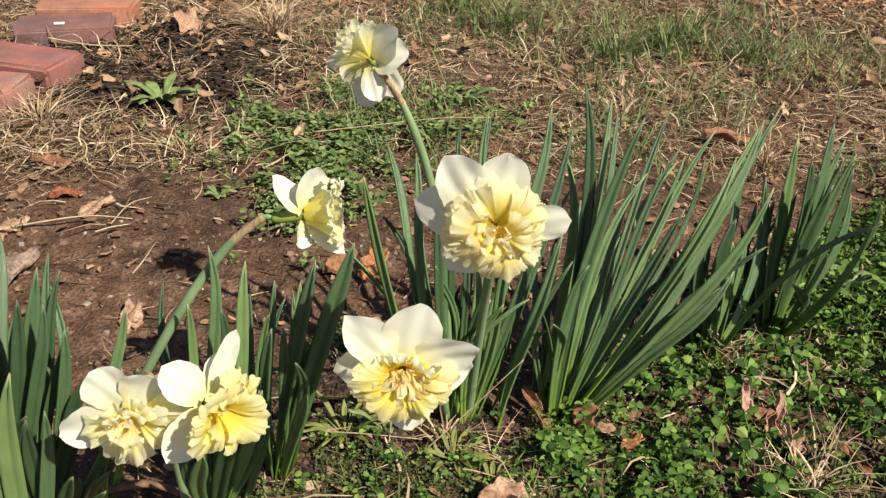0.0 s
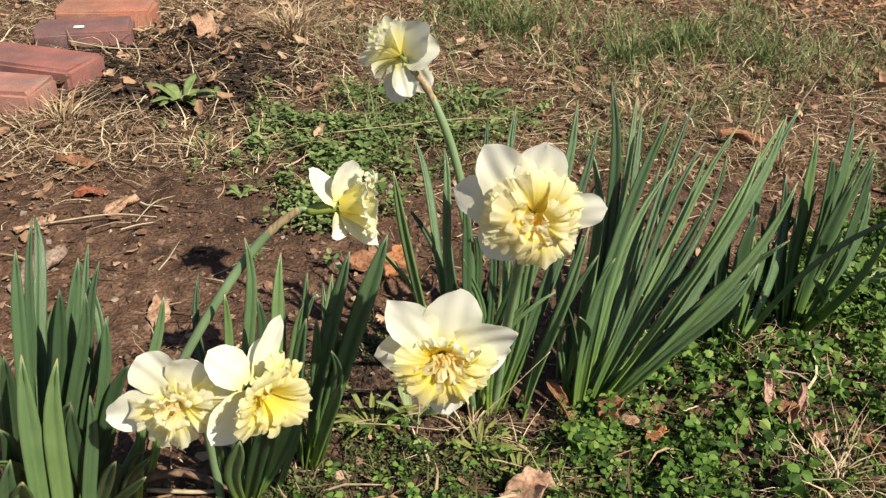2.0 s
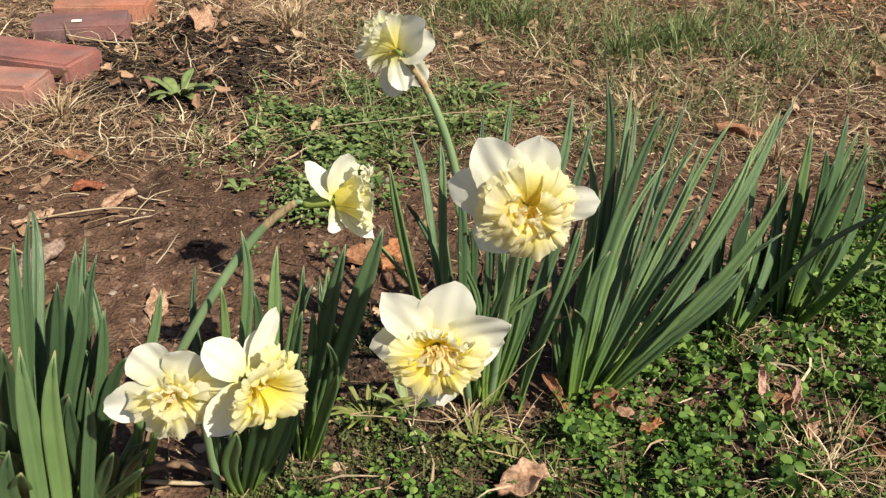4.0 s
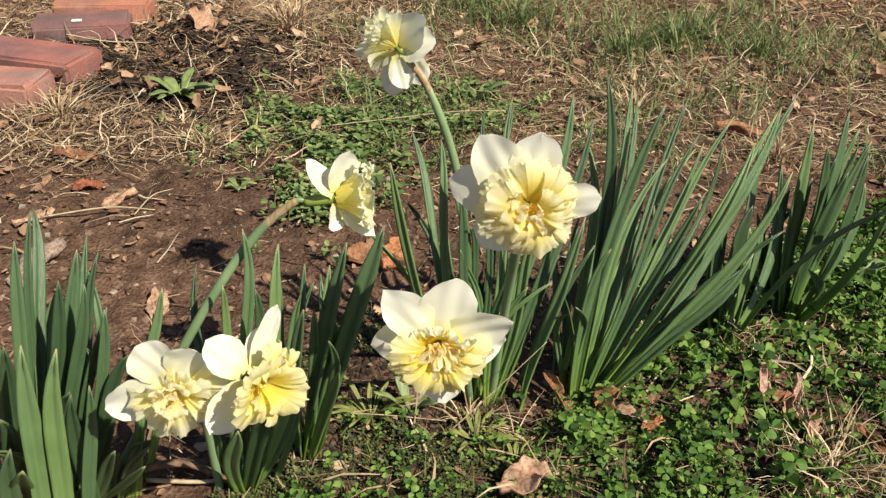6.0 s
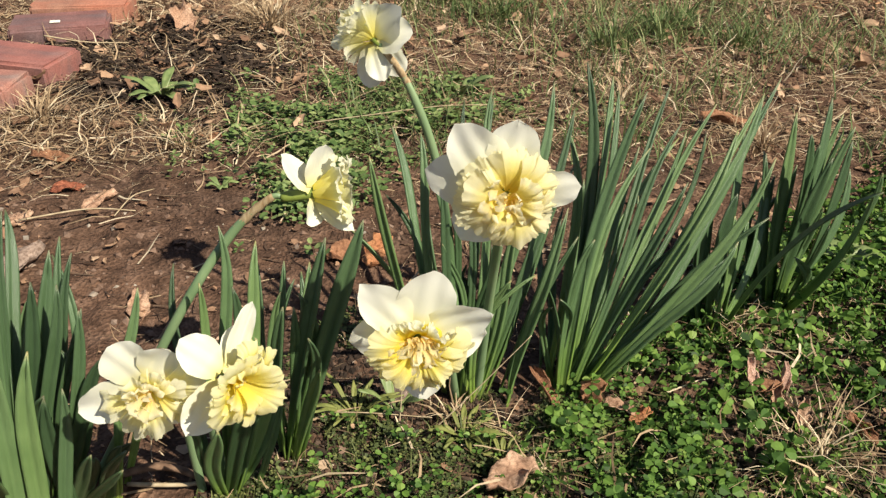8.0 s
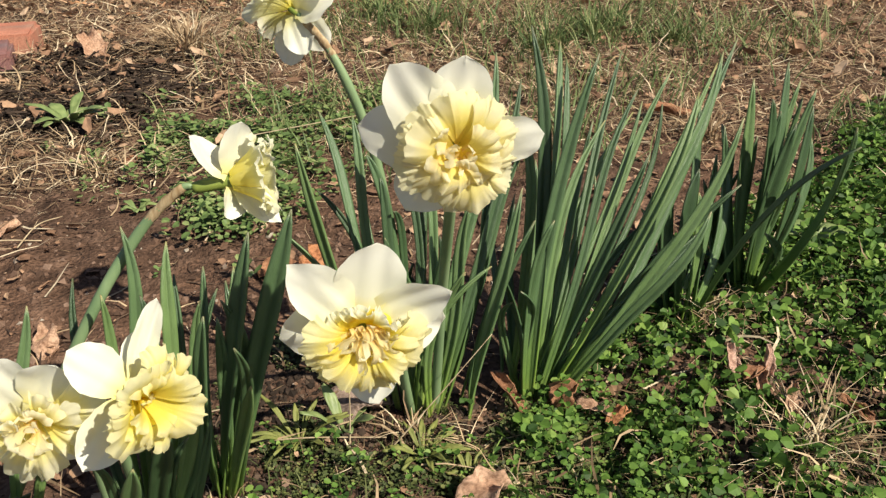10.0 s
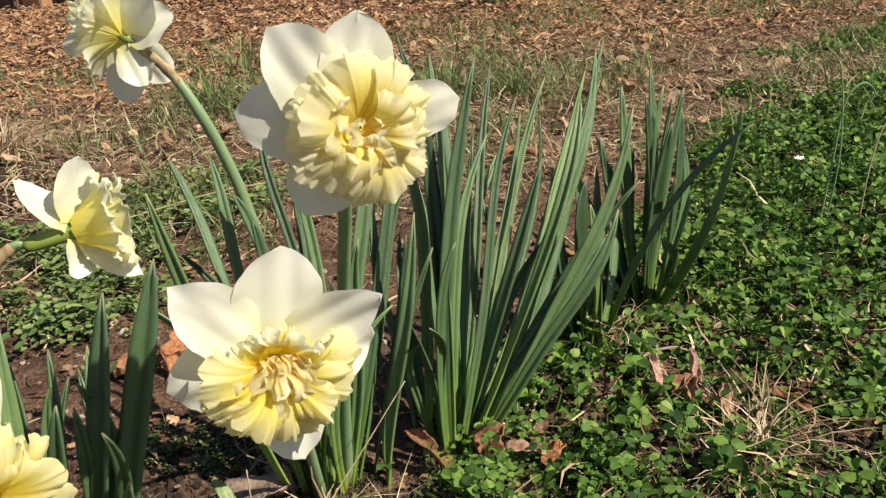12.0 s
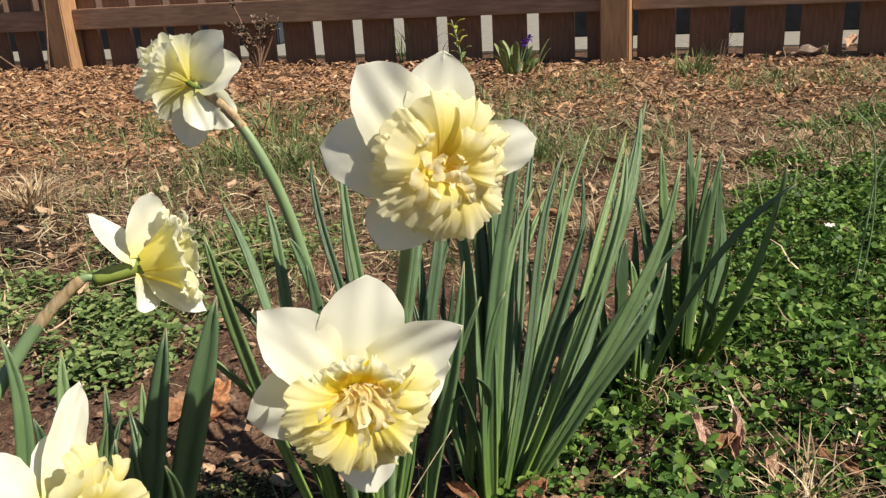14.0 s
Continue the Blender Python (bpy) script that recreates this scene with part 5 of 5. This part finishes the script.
    p[:, 2] += uniform(r, 0.001, 0.006, n)
    scatter("leaf_litter", [scrap(k + 30) for k in range(14)], p, uniform(r, 0, 6.28, n), uniform(r, 0, 0.7, n), 0.003 + 0.014 * uniform(r, 0, 1, n) ** 3, LITTER, "small torn bits of dead leaf over the soil", "leaf litter", 9)
    p, r = spread(52000, -0.95, -0.05, 0.85, 1.9, bark_zone, 13)
    n = len(p)
    p[:, 2] += uniform(r, 0.0, 0.010, n)
    scatter("bark", [chip(k + 70) for k in range(12)], p, uniform(r, 0, 6.28, n), uniform(r, 0, 0.6, n), 0.005 + 0.020 * uniform(r, 0, 1, n) ** 2.5, HUMUS_AND_SHADE, "dark rotting bark and twig bits beside the bricks", "bark", 13)
    p, r = spread(22000, -2.2, 3.0, 0.0, 1.9, lambda x, y: (0.35 + 0.6 * bare_zone(x, y)) * bed_fade(x, y), 10)
    n = len(p)
    p[:, 2] += uniform(r, 0.0, 0.004, n)
    scatter("twigs", [blade(k + 90, True, 0.022, 0.2, 3) for k in range(8)], p, uniform(r, 0, 6.28, n), uniform(r, 0, 0.2, n), 0.010 + 0.035 * uniform(r, 0, 1, n) ** 3, TWIGS, "dark twig and root bits on the soil", "twigs", 10)


build_cover()


def dead_leaf(x, y, length, width, turn, tilt, curl, mat, label, lift=0.004, seed=1, lobed=0.0, roll=0.0):
    rng = np.random.default_rng(seed)
    u, v = np.linspace(0, 1, 14)[:, None], np.linspace(-1, 1, 9)[None]
    ph = rng.uniform(0, 6, 6)
    tear = 1 + 0.12 * np.sin(u * 9 + ph[3] + 2.2 * np.sign(v)) + 0.10 * np.sin(u * 23 + ph[4] - np.sign(v)) + lobed * np.sin(u * 17 + ph[5] + 0.8 * np.sign(v))
    w = width / 2 * (np.sin(np.pi * np.clip(u, 0.06, 0.95)) ** 0.42) * np.where(v == 0, 1, tear)
    px = length * (u - 0.5) + 0 * v
    a = v * curl * 1.4
    py = w * np.where(abs(curl) > 0.05, np.sin(a) / max(1.4 * abs(curl), 0.05) * np.sign(curl if curl else 1), v)
    pz = w * (1 - np.cos(a)) / max(abs(curl) * 1.4, 0.05) * 0.9 + length * 0.10 * np.sin(u * 3.1 + ph[0]) * 0.6 + width * 0.10 * np.sin(4 * v + 6 * u + ph[1]) + width * 0.08 * np.sin(9 * u + 2 * v + ph[2])
    ob = part("dead_leaf", grid_sheet("dead_leaf", np.stack([px, py, pz], -1), 0.0005), mat)
    ob.matrix_basis = pose(x, y, float(ground_z(x, y)) + lift, roll, tilt, turn)
    tagged(ob, label=label, category="dead leaf", group="dead leaves")


dead_leaf(-0.425, 1.560, 0.085, 0.055, 115, -20, 0.9, DEAD[0], "curled tan dead leaf on dry grass", 0.018, 1)
dead_leaf(-0.358, 0.915, 0.045, 0.022, 60, -12, 0.3, DEAD[0], "small tan dead leaf on bare soil", 0.006, 2)
dead_leaf(-0.405, 0.945, 0.04, 0.022, 10, 0, 0.2, DEAD[2], "crumpled red dead leaf on bare soil", 0.004, 3)
dead_leaf(-0.395, 0.775, 0.08, 0.035, 80, 0, 0.3, DEAD[4], "greyish pink dead leaf on soil", 0.006, 4)
dead_leaf(-0.252, 0.712, 0.04, 0.022, 100, -10, 0.4, DEAD[0], "small tan dead leaf on soil", 0.006, 5)
dead_leaf(-0.058, 0.812, 0.055, 0.035, 15, 0, 0.4, DEAD[1], "brown dead leaf among daffodil leaves", 0.006, 6, 0.2)
dead_leaf(-0.030, 0.800, 0.04, 0.030, 60, -18, 0.6, DEAD[3], "bright orange dead leaf on soil", 0.010, 7, 0.2)
dead_leaf(0.089, 0.486, 0.040, 0.034, 15, -22, 0.9, DEAD[0], "curled tan dead leaf on short clover", 0.016, 8, 0.12)
dead_leaf(0.121, 0.585, 0.040, 0.015, -60, 26, 1.2, DEAD[1], "rolled brown dead leaf at a daffodil's foot", 0.016, 9)
dead_leaf(0.161, 0.576, 0.024, 0.022, 40, -40, 0.3, DEAD[1], "flat brown dead leaf among clover", 0.018, 10)
dead_leaf(0.180, 0.563, 0.026, 0.013, -20, 0, 0.5, DEAD[0], "torn tan dead leaf among clover", 0.015, 11, 0.2)
dead_leaf(0.196, 0.556, 0.020, 0.014, 30, -10, 0.5, DEAD[3], "torn orange dead leaf among clover", 0.014, 31, 0.2)
dead_leaf(0.291, 0.590, 0.024, 0.013, 95, -55, 1.1, DEAD[5], "rolled pinkish dead leaf standing in clover", 0.024, 12)
dead_leaf(0.316, 0.584, 0.026, 0.012, 110, -68, 1.15, DEAD[5], "upright pinkish dead leaf in clover", 0.026, 13)
dead_leaf(0.306, 0.580, 0.022, 0.014, 30, -24, 0.8, DEAD[1], "folded brown dead leaf in clover", 0.022, 32)
dead_leaf(0.308, 0.574, 0.024, 0.014, 70, -25, 1.4, DEAD[0], "torn pinkish dead leaf in clover", 0.018, 14, 0.2)
dead_leaf(0.324, 0.553, 0.028, 0.012, 70, -35, 0.8, DEAD[0], "lobed tan dead leaf in clover", 0.018, 15, 0.2)
dead_leaf(0.365, 0.540, 0.030, 0.018, 130, -20, 1.5, DEAD[1], "crumpled brown dead leaf in clover", 0.018, 16, 0.2)
dead_leaf(0.004, 0.592, 0.060, 0.038, 5, -10, 0.1, DEAD[4], "flat greyish dead leaf under a flower", 0.006, 17)
dead_leaf(-0.590, 1.185, 0.05, 0.022, 5, 0, 0.2, DEAD[0], "pale tan dead leaf beside the bricks", 0.006, 18)
dead_leaf(-0.272, 1.109, 0.04, 0.018, 5, 0, 0.3, DEAD[1], "small brown dead leaf in dry grass", 0.006, 19)
dead_leaf(0.430, 1.153, 0.075, 0.03, 0, 0, 0.8, DEAD[1], "curled dark brown dead leaf on soil", 0.012, 20)
dead_leaf(1.04, 1.442, 0.05, 0.035, 20, -8, 0.3, DEAD[0], "pale dead leaf on soil by the clover", 0.008, 21)
dead_leaf(1.97, 2.40, 0.08, 0.045, 40, -25, 0.8, DEAD[0], "pale curled dead leaf on mulch by the fence", 0.025, 24)
dead_leaf(1.72, 2.28, 0.10, 0.06, -20, -12, 0.6, DEAD[4], "greyish dead leaf on mulch by the fence", 0.022, 25)
dead_leaf(2.05, 2.36, 0.09, 0.05, 90, -30, 0.9, DEAD[0], "pale curled dead leaf on mulch by the fence", 0.025, 26)
dead_leaf(-0.45, 1.02, 0.06, 0.022, -10, 0, 0.3, DEAD[1], "long brown dead leaf in straw", 0.006, 22)
dead_leaf(-0.44, 0.87, 0.045, 0.025, 40, 0, 0.3, DEAD[0], "tan dead leaf on soil by straw", 0.006, 23)


def tube_path(points, n=9):
    """A smooth path through a few points."""
    pts = [Vector(q) for q in points]
    ext = [pts[0] * 2 - pts[1], *pts, pts[-1] * 2 - pts[-2]]
    out = []
    for i in range(1, len(ext) - 2):
        p0, p1, p2, p3 = ext[i - 1 : i + 3]
        for t in np.linspace(0, 1, n)[: n if i == len(ext) - 3 else n - 1]:
            out.append(tuple(0.5 * (2 * p1 + (p2 - p0) * t + (2 * p0 - 5 * p1 + 4 * p2 - p3) * t**2 + (3 * p1 - p0 - 3 * p2 + p3) * t**3)))
    return out


def stalk(name, points, r0, r1, mat, label, category, parent=None, group=""):
    path = tube_path(points)
    ob = part(name, swept_tube(name, path, np.linspace(r0, r1, len(path)), 6), mat, parent)
    if not parent:
        tagged(ob, label=label, category=category, group=group)
    return ob


def blade_leaf(parent, base, tip, bow, width, mat, fold=0.2):
    """A broad weed leaf from base to tip that arches upward."""
    n, k = 12, 5
    a, b = np.asarray(base, float), np.asarray(tip, float)
    path = bezier(a, (a + b) / 2 + np.array((0, 0, bow)), b, n)
    d = (b - a)[:2] / (np.linalg.norm((b - a)[:2]) + 1e-9)
    side = np.array((-d[1], d[0], 0.0))
    u, v = np.linspace(0, 1, n)[:, None], np.linspace(-1, 1, k)[None]
    w = width / 2 * (np.sin(np.pi * np.clip(u * 0.93 + 0.05, 0, 1)) ** 0.8 * (0.5 + 0.6 * u) + 0.08)
    pts = path[:, None] + side[None, None] * (w * v)[..., None] + np.array((0, 0, 1.0))[None, None] * (fold * w * v**2 + 0.001 * np.sin(9 * u + 3 * v))[..., None]
    part("leaf", grid_sheet("leaf", pts, 0.0004), mat, parent)


def rosette(x, y, count, length, width, mat, label, seed, rise=0.5, category="weed"):
    rnd = random.Random(seed)
    plant = thing("weed_rosette", label=label, category=category)
    z = float(ground_z(x, y)) + 0.001
    for k in range(count):
        a = k * 2.4 + rnd.uniform(-0.3, 0.3)
        ln = length * rnd.uniform(0.7, 1.1)
        blade_leaf(plant, (x + 0.002 * math.cos(a), y + 0.002 * math.sin(a), z), (x + ln * math.cos(a), y + ln * math.sin(a), z + ln * rise * rnd.uniform(0.3, 1.1)), ln * 0.14, width * rnd.uniform(0.8, 1.15), mat)


rosette(-0.382, 1.252, 14, 0.050, 0.017, WEED_LEAF, "pale green weed rosette with tongue-shaped leaves", 1, 0.6)
rosette(-0.230, 0.965, 6, 0.020, 0.010, WEED_LEAF, "tiny green weed seedling on bare soil", 2, 0.4)
rosette(-0.032, 0.563, 16, 0.036, 0.0045, OLIVE_LEAF, "yellowing narrow-leaved weed in the shade", 3, 0.7)
rosette(0.055, 0.535, 14, 0.030, 0.0045, OLIVE_LEAF, "yellowing narrow-leaved weed between daffodils", 8, 0.6)
rosette(0.085, 0.515, 9, 0.022, 0.004, OLIVE_LEAF, "small yellowing weed on soil", 9, 0.6)
rosette(0.000, 0.570, 7, 0.030, 0.009, WEED_LEAF, "small green weed at a daffodil's foot", 4, 1.0)
rosette(0.060, 1.270, 9, 0.050, 0.016, WEED_LEAF, "green weed rosette in thin grass", 5, 0.7)
rosette(0.455, 0.800, 6, 0.034, 0.024, WEED_LEAF, "broad-leaved green weed among clover", 6, 0.5)
rosette(0.165, 0.615, 5, 0.016, 0.016, WEED_LEAF, "round-leaved green seedling among clover", 7, 0.8)


def grass_tuft(x, y, count, height, lean, mat, label, seed, width=0.0022):
    rnd = random.Random(seed)
    z = float(ground_z(x, y))
    verts, faces = [], []
    for k in range(count):
        a, r = rnd.uniform(0, 6.28), 0.045 * rnd.random() * (height / 0.06)
        h = height * rnd.uniform(0.35, 1.15)
        bend = lean * rnd.uniform(0.2, 1.5)
        a2 = a + rnd.uniform(-1.2, 1.2)
        bx, by = x + r * math.cos(a), y + r * math.sin(a)
        dx, dy = bend * h * math.cos(a2), bend * h * math.sin(a2)
        for i in range(5):
            t = i / 4
            w = width * (1 - t**2) * 0.5 + 0.0001
            px, py, pz = bx + dx * t**2, by + dy * t**2, z + h * (t - 0.35 * min(bend, 1.6) * t**2)
            verts += [(px - w * math.sin(a), py + w * math.cos(a), pz), (px + w * math.sin(a), py - w * math.cos(a), pz)]
            if i:
                n = len(verts)
                faces.append((n - 4, n - 3, n - 1, n - 2))
    ob = part("grass_tuft", raw_mesh("grass_tuft", verts, faces), mat)
    tagged(ob, label=label, category="grass tuft", group="grass tufts")


grass_tuft(1.300, 2.206, 130, 0.085, 0.7, GRASS, "dense green grass tuft growing in mulch", 1, 0.004)
grass_tuft(1.390, 1.985, 60, 0.060, 0.8, GRASS, "small green grass tuft growing in mulch", 2, 0.004)
grass_tuft(1.270, 1.800, 40, 0.045, 0.9, GRASS, "low green grass tuft beside mulch", 3, 0.004)
grass_tuft(0.147, 2.044, 70, 0.10, 0.5, GRASS, "tall thin green grass tuft", 4, 0.003)
grass_tuft(0.790, 3.220, 60, 0.16, 0.6, GRASS, "tall green grass tuft before the fence", 5, 0.005)
grass_tuft(0.330, 1.500, 120, 0.075, 0.9, GRASS, "fresh green grass tuft in dry thatch", 6, 0.003)
grass_tuft(0.420, 1.560, 120, 0.075, 0.9, GRASS, "fresh green grass tuft in dry thatch", 7, 0.003)
grass_tuft(0.560, 1.530, 90, 0.060, 0.9, GRASS, "fresh green grass tuft in dry thatch", 8, 0.003)
grass_tuft(0.480, 1.640, 90, 0.075, 0.9, GRASS, "fresh green grass tuft in dry thatch", 9, 0.003)
grass_tuft(0.060, 1.760, 110, 0.085, 0.8, GRASS, "fresh green grass tuft in dry thatch", 10, 0.003)
grass_tuft(0.150, 1.640, 80, 0.080, 0.9, GRASS, "fresh green grass tuft in dry thatch", 11, 0.003)
grass_tuft(-0.520, 1.150, 120, 0.055, 1.1, STRAW, "dry straw-coloured grass tuft by the bricks", 12, 0.0022)
grass_tuft(-0.300, 1.080, 70, 0.040, 1.2, STRAW, "dry straw-coloured grass tuft by the weeds", 13, 0.0020)
grass_tuft(-0.270, 1.560, 150, 0.070, 1.1, STRAW, "pale dry grass tuft", 14, 0.003)
grass_tuft(-0.300, 1.640, 110, 0.060, 1.2, STRAW, "pale dry grass tuft", 15, 0.003)
grass_tuft(0.315, 0.690, 70, 0.028, 1.6, STRAW, "pale dry grass tuft under daffodil leaves", 16, 0.0016)
grass_tuft(0.050, 0.560, 36, 0.022, 1.6, STRAW, "dry grass wisps at a daffodil's foot", 17, 0.0012)
grass_tuft(1.586, 2.560, 60, 0.11, 0.7, STRAW, "dry brown seed-head tuft before the fence", 24, 0.004)
grass_tuft(0.095, 0.535, 34, 0.026, 1.6, STRAW, "dry grass wisps between daffodils", 22, 0.0012)
grass_tuft(0.115, 0.500, 30, 0.022, 1.6, STRAW, "dry grass wisps between daffodils", 23, 0.0012)
grass_tuft(0.300, 0.505, 60, 0.030, 1.5, STRAW, "dry grass wisps in clover", 21, 0.0012)
grass_tuft(0.330, 0.520, 90, 0.040, 1.3, STRAW, "dry grass wisps in clover", 18, 0.0014)
grass_tuft(0.460, 1.090, 110, 0.050, 1.2, STRAW, "dry grass tuft behind the daffodils", 19, 0.0022)
grass_tuft(0.300, 1.250, 110, 0.050, 1.2, STRAW, "dry grass tuft behind the daffodils", 20, 0.0022)


def violet_plant(x, y):
    plant = thing("pansy", label="small violet pansy in leaf in front of the fence", category="pansy")
    rnd = random.Random(4)
    z = float(ground_z(x, y))
    for k in range(26):
        a, h = rnd.uniform(0, 6.28), rnd.uniform(0.03, 0.13)
        r = rnd.uniform(0.01, 0.07)
        bx, by = x + r * math.cos(a), y + r * math.sin(a)
        blade_leaf(plant, (bx, by, z + h * 0.2), (bx + 0.04 * math.cos(a), by + 0.04 * math.sin(a), z + h), 0.01, 0.022, WEED_LEAF)
    for dx, dy, h in ((0.02, -0.02, 0.105), (0.045, 0.0, 0.115)):
        stalk("stem", [(x, y, z), (x + dx * 0.6, y + dy * 0.6, z + h * 0.6), (x + dx, y + dy, z + h)], 0.0018, 0.0014, STEM, "", "", plant)
        for k in range(5):
            a = k * 1.257 + 0.3
            c = np.array((x + dx, y + dy, z + h))
            blade_leaf(plant, c, c + np.array((0.012 * math.cos(a), -0.006, 0.012 * math.sin(a))), 0.002, 0.012, VIOLET)


violet_plant(0.905, 2.520)


def yellow_plant(x, y):
    plant = thing("budding_plant", label="upright plant with yellow-green buds in mulch", category="plant")
    z = float(ground_z(x, y))
    stalk("stem", [(x, y, z), (x - 0.01, y, z + 0.09), (x - 0.03, y, z + 0.17)], 0.003, 0.002, STEM, "", "", plant)
    for k in range(14):
        a, h = k * 2.4, 0.02 + 0.01 * k
        cx = x - 0.03 * (h / 0.17) ** 2
        blade_leaf(plant, (cx, y, z + h), (cx + 0.035 * math.cos(a), y + 0.035 * math.sin(a), z + h + 0.02), 0.006, 0.014, YELLOW_LEAF if k > 6 else WEED_LEAF)


yellow_plant(0.800, 2.690)


def shrub(x, y):
    plant = thing("shrub", label="small dark bare shrub with few bronze leaves by the fence", category="shrub")
    rnd = random.Random(12)
    z = float(ground_z(x, y))
    for k in range(11):
        a = rnd.uniform(0, 6.28)
        h, r = (rnd.uniform(0.11, 0.20), rnd.uniform(0.04, 0.11)) if k else (0.36, 0.10)
        tip = (x + r * math.cos(a), y + r * math.sin(a) * 0.6, z + h) if k else (x - 0.12, y, z + h)
        mid = (x + 0.45 * r * math.cos(a + 0.5), y + 0.2 * r * math.sin(a), z + h * 0.5)
        stalk("branch", [(x, y, z), mid, tip], 0.005, 0.0015, TWIG, "", "", plant)
        for i in range(9):
            t = rnd.uniform(0.2, 1.0)
            c = np.array(mid) * (1 - t) + np.array(tip) * t
            b = rnd.uniform(0, 6.28)
            blade_leaf(plant, c, c + np.array((0.026 * math.cos(b), 0.026 * math.sin(b), 0.010)), 0.004, 0.015, BRONZE if rnd.random() < 0.62 else DEAD[4])


shrub(0.235, 3.270)

# bare vine stems that climb by the post, sticks, curled tendrils
VINE_AT = FENCE_A - FENCE_U * 0.30 + FENCE_N * 0.16
for k, (du, h, sway) in enumerate(((0.0, 0.75, 0.10), (0.10, 0.60, -0.12), (0.32, 0.9, 0.05), (-0.12, 0.5, 0.16), (0.22, 0.45, -0.2))):
    q = VINE_AT + FENCE_U * du
    stalk("vine_stem", [(q.x, q.y, -0.01), (q.x + sway * 0.7, q.y, h * 0.35), (q.x + sway * 0.2, q.y + 0.03, h * 0.7), (q.x + sway, q.y + 0.06, h)], 0.004, 0.0018, TWIG, "bare brown vine stem climbing before the fence", "vine", None, "vine stems")
stalk("stick", [(-0.205, 0.487, 0.009), (-0.165, 0.494, 0.013), (-0.120, 0.478, 0.010)], 0.0036, 0.0026, TWIG, "dark brown stick on soil", "stick")
stalk("stick", [(-0.190, 0.482, 0.007), (-0.15, 0.480, 0.009), (-0.128, 0.486, 0.008)], 0.0018, 0.0014, PALE_STRAW, "pale dry stalk on soil", "stick")
stalk("dry_stalk", [(0.031, 0.542, 0.006), (0.068, 0.551, 0.045), (0.105, 0.560, 0.086)], 0.0006, 0.0003, PALE_STRAW, "thin pale dry stalk leaning through the leaves", "dry stalk", None, "dry stalks")
stalk("dry_stalk", [(0.004, 0.545, 0.004), (0.006, 0.552, 0.03), (0.007, 0.556, 0.055)], 0.0006, 0.0004, PALE_STRAW, "thin upright dry stalk", "dry stalk", None, "dry stalks")
stalk("dry_stalk", [(-0.06, 0.555, 0.012), (-0.02, 0.548, 0.018), (0.03, 0.552, 0.010)], 0.0006, 0.0004, PALE_STRAW, "thin dry stalk lying on weeds", "dry stalk", None, "dry stalks")
stalk("dry_stalk", [(-0.140, 1.115, 0.02), (-0.06, 1.12, 0.03), (0.03, 1.14, 0.035), (0.10, 1.16, 0.03)], 0.0008, 0.0005, PALE_STRAW, "long dry stalk lying over weeds", "dry stalk", None, "dry stalks")
stalk("dry_stalk", [(-0.606, 1.401, 0.044), (-0.544, 1.414, 0.03), (-0.496, 1.468, 0.012)], 0.0013, 0.0007, PALE_STRAW, "thin pale stalk lying across a brick", "dry stalk", None, "dry stalks")
stalk("dry_stalk", [(-0.43, 0.865, 0.008), (-0.36, 0.885, 0.012), (-0.31, 0.893, 0.006)], 0.0012, 0.0006, PALE_STRAW, "pale dry stalk on bare soil", "dry stalk", None, "dry stalks")
stalk("dry_stalk", [(-0.33, 0.880, 0.006), (-0.315, 0.905, 0.018), (-0.300, 0.935, 0.012)], 0.0008, 0.0005, PALE_STRAW, "bent dry stalk on bare soil", "dry stalk", None, "dry stalks")
stalk("tendril", [(0.600, 0.800, 0.0), (0.612, 0.803, 0.07), (0.622, 0.806, 0.125), (0.640, 0.806, 0.142), (0.655, 0.805, 0.132), (0.650, 0.805, 0.120)], 0.0012, 0.0007, STEM, "thin curling green shoot in clover", "shoot", None, "curled shoots")
stalk("tendril", [(0.606, 0.798, 0.0), (0.615, 0.798, 0.08), (0.608, 0.800, 0.16), (0.592, 0.805, 0.185)], 0.0011, 0.0006, STEM, "thin upright green shoot in clover", "shoot", None, "curled shoots")
stalk("tendril", [(0.640, 0.790, 0.0), (0.648, 0.792, 0.06), (0.662, 0.794, 0.10), (0.690, 0.796, 0.112)], 0.0009, 0.0005, PALE_STRAW, "thin dry curled shoot in clover", "shoot", None, "curled shoots")


def clover_bloom(x, y):
    bloom = thing("clover_bloom", label="tiny white bloom in clover", category="bloom", group="clover blooms")
    z = float(ground_z(x, y))
    stalk("stem", [(x, y, z), (x, y, z + 0.02), (x + 0.002, y, z + 0.034)], 0.0006, 0.0005, STEM, "", "", bloom)
    for k in range(6):
        a = k * 1.047
        c = np.array((x + 0.002, y, z + 0.034))
        blade_leaf(bloom, c, c + np.array((0.006 * math.cos(a), 0.006 * math.sin(a), 0.004)), 0.001, 0.0045, WHITE_BLOOM)


clover_bloom(0.649, 0.899)
ob = part("paint_fleck", box_mesh("paint_fleck", 0.017, 0.009, 0.002, 0.0008), WHITE_BLOOM)
ob.matrix_basis = pose(-0.622, 1.486, 0.0415, 3, 0, 14)
tagged(ob, label="white fleck on the dark brick", category="fleck")
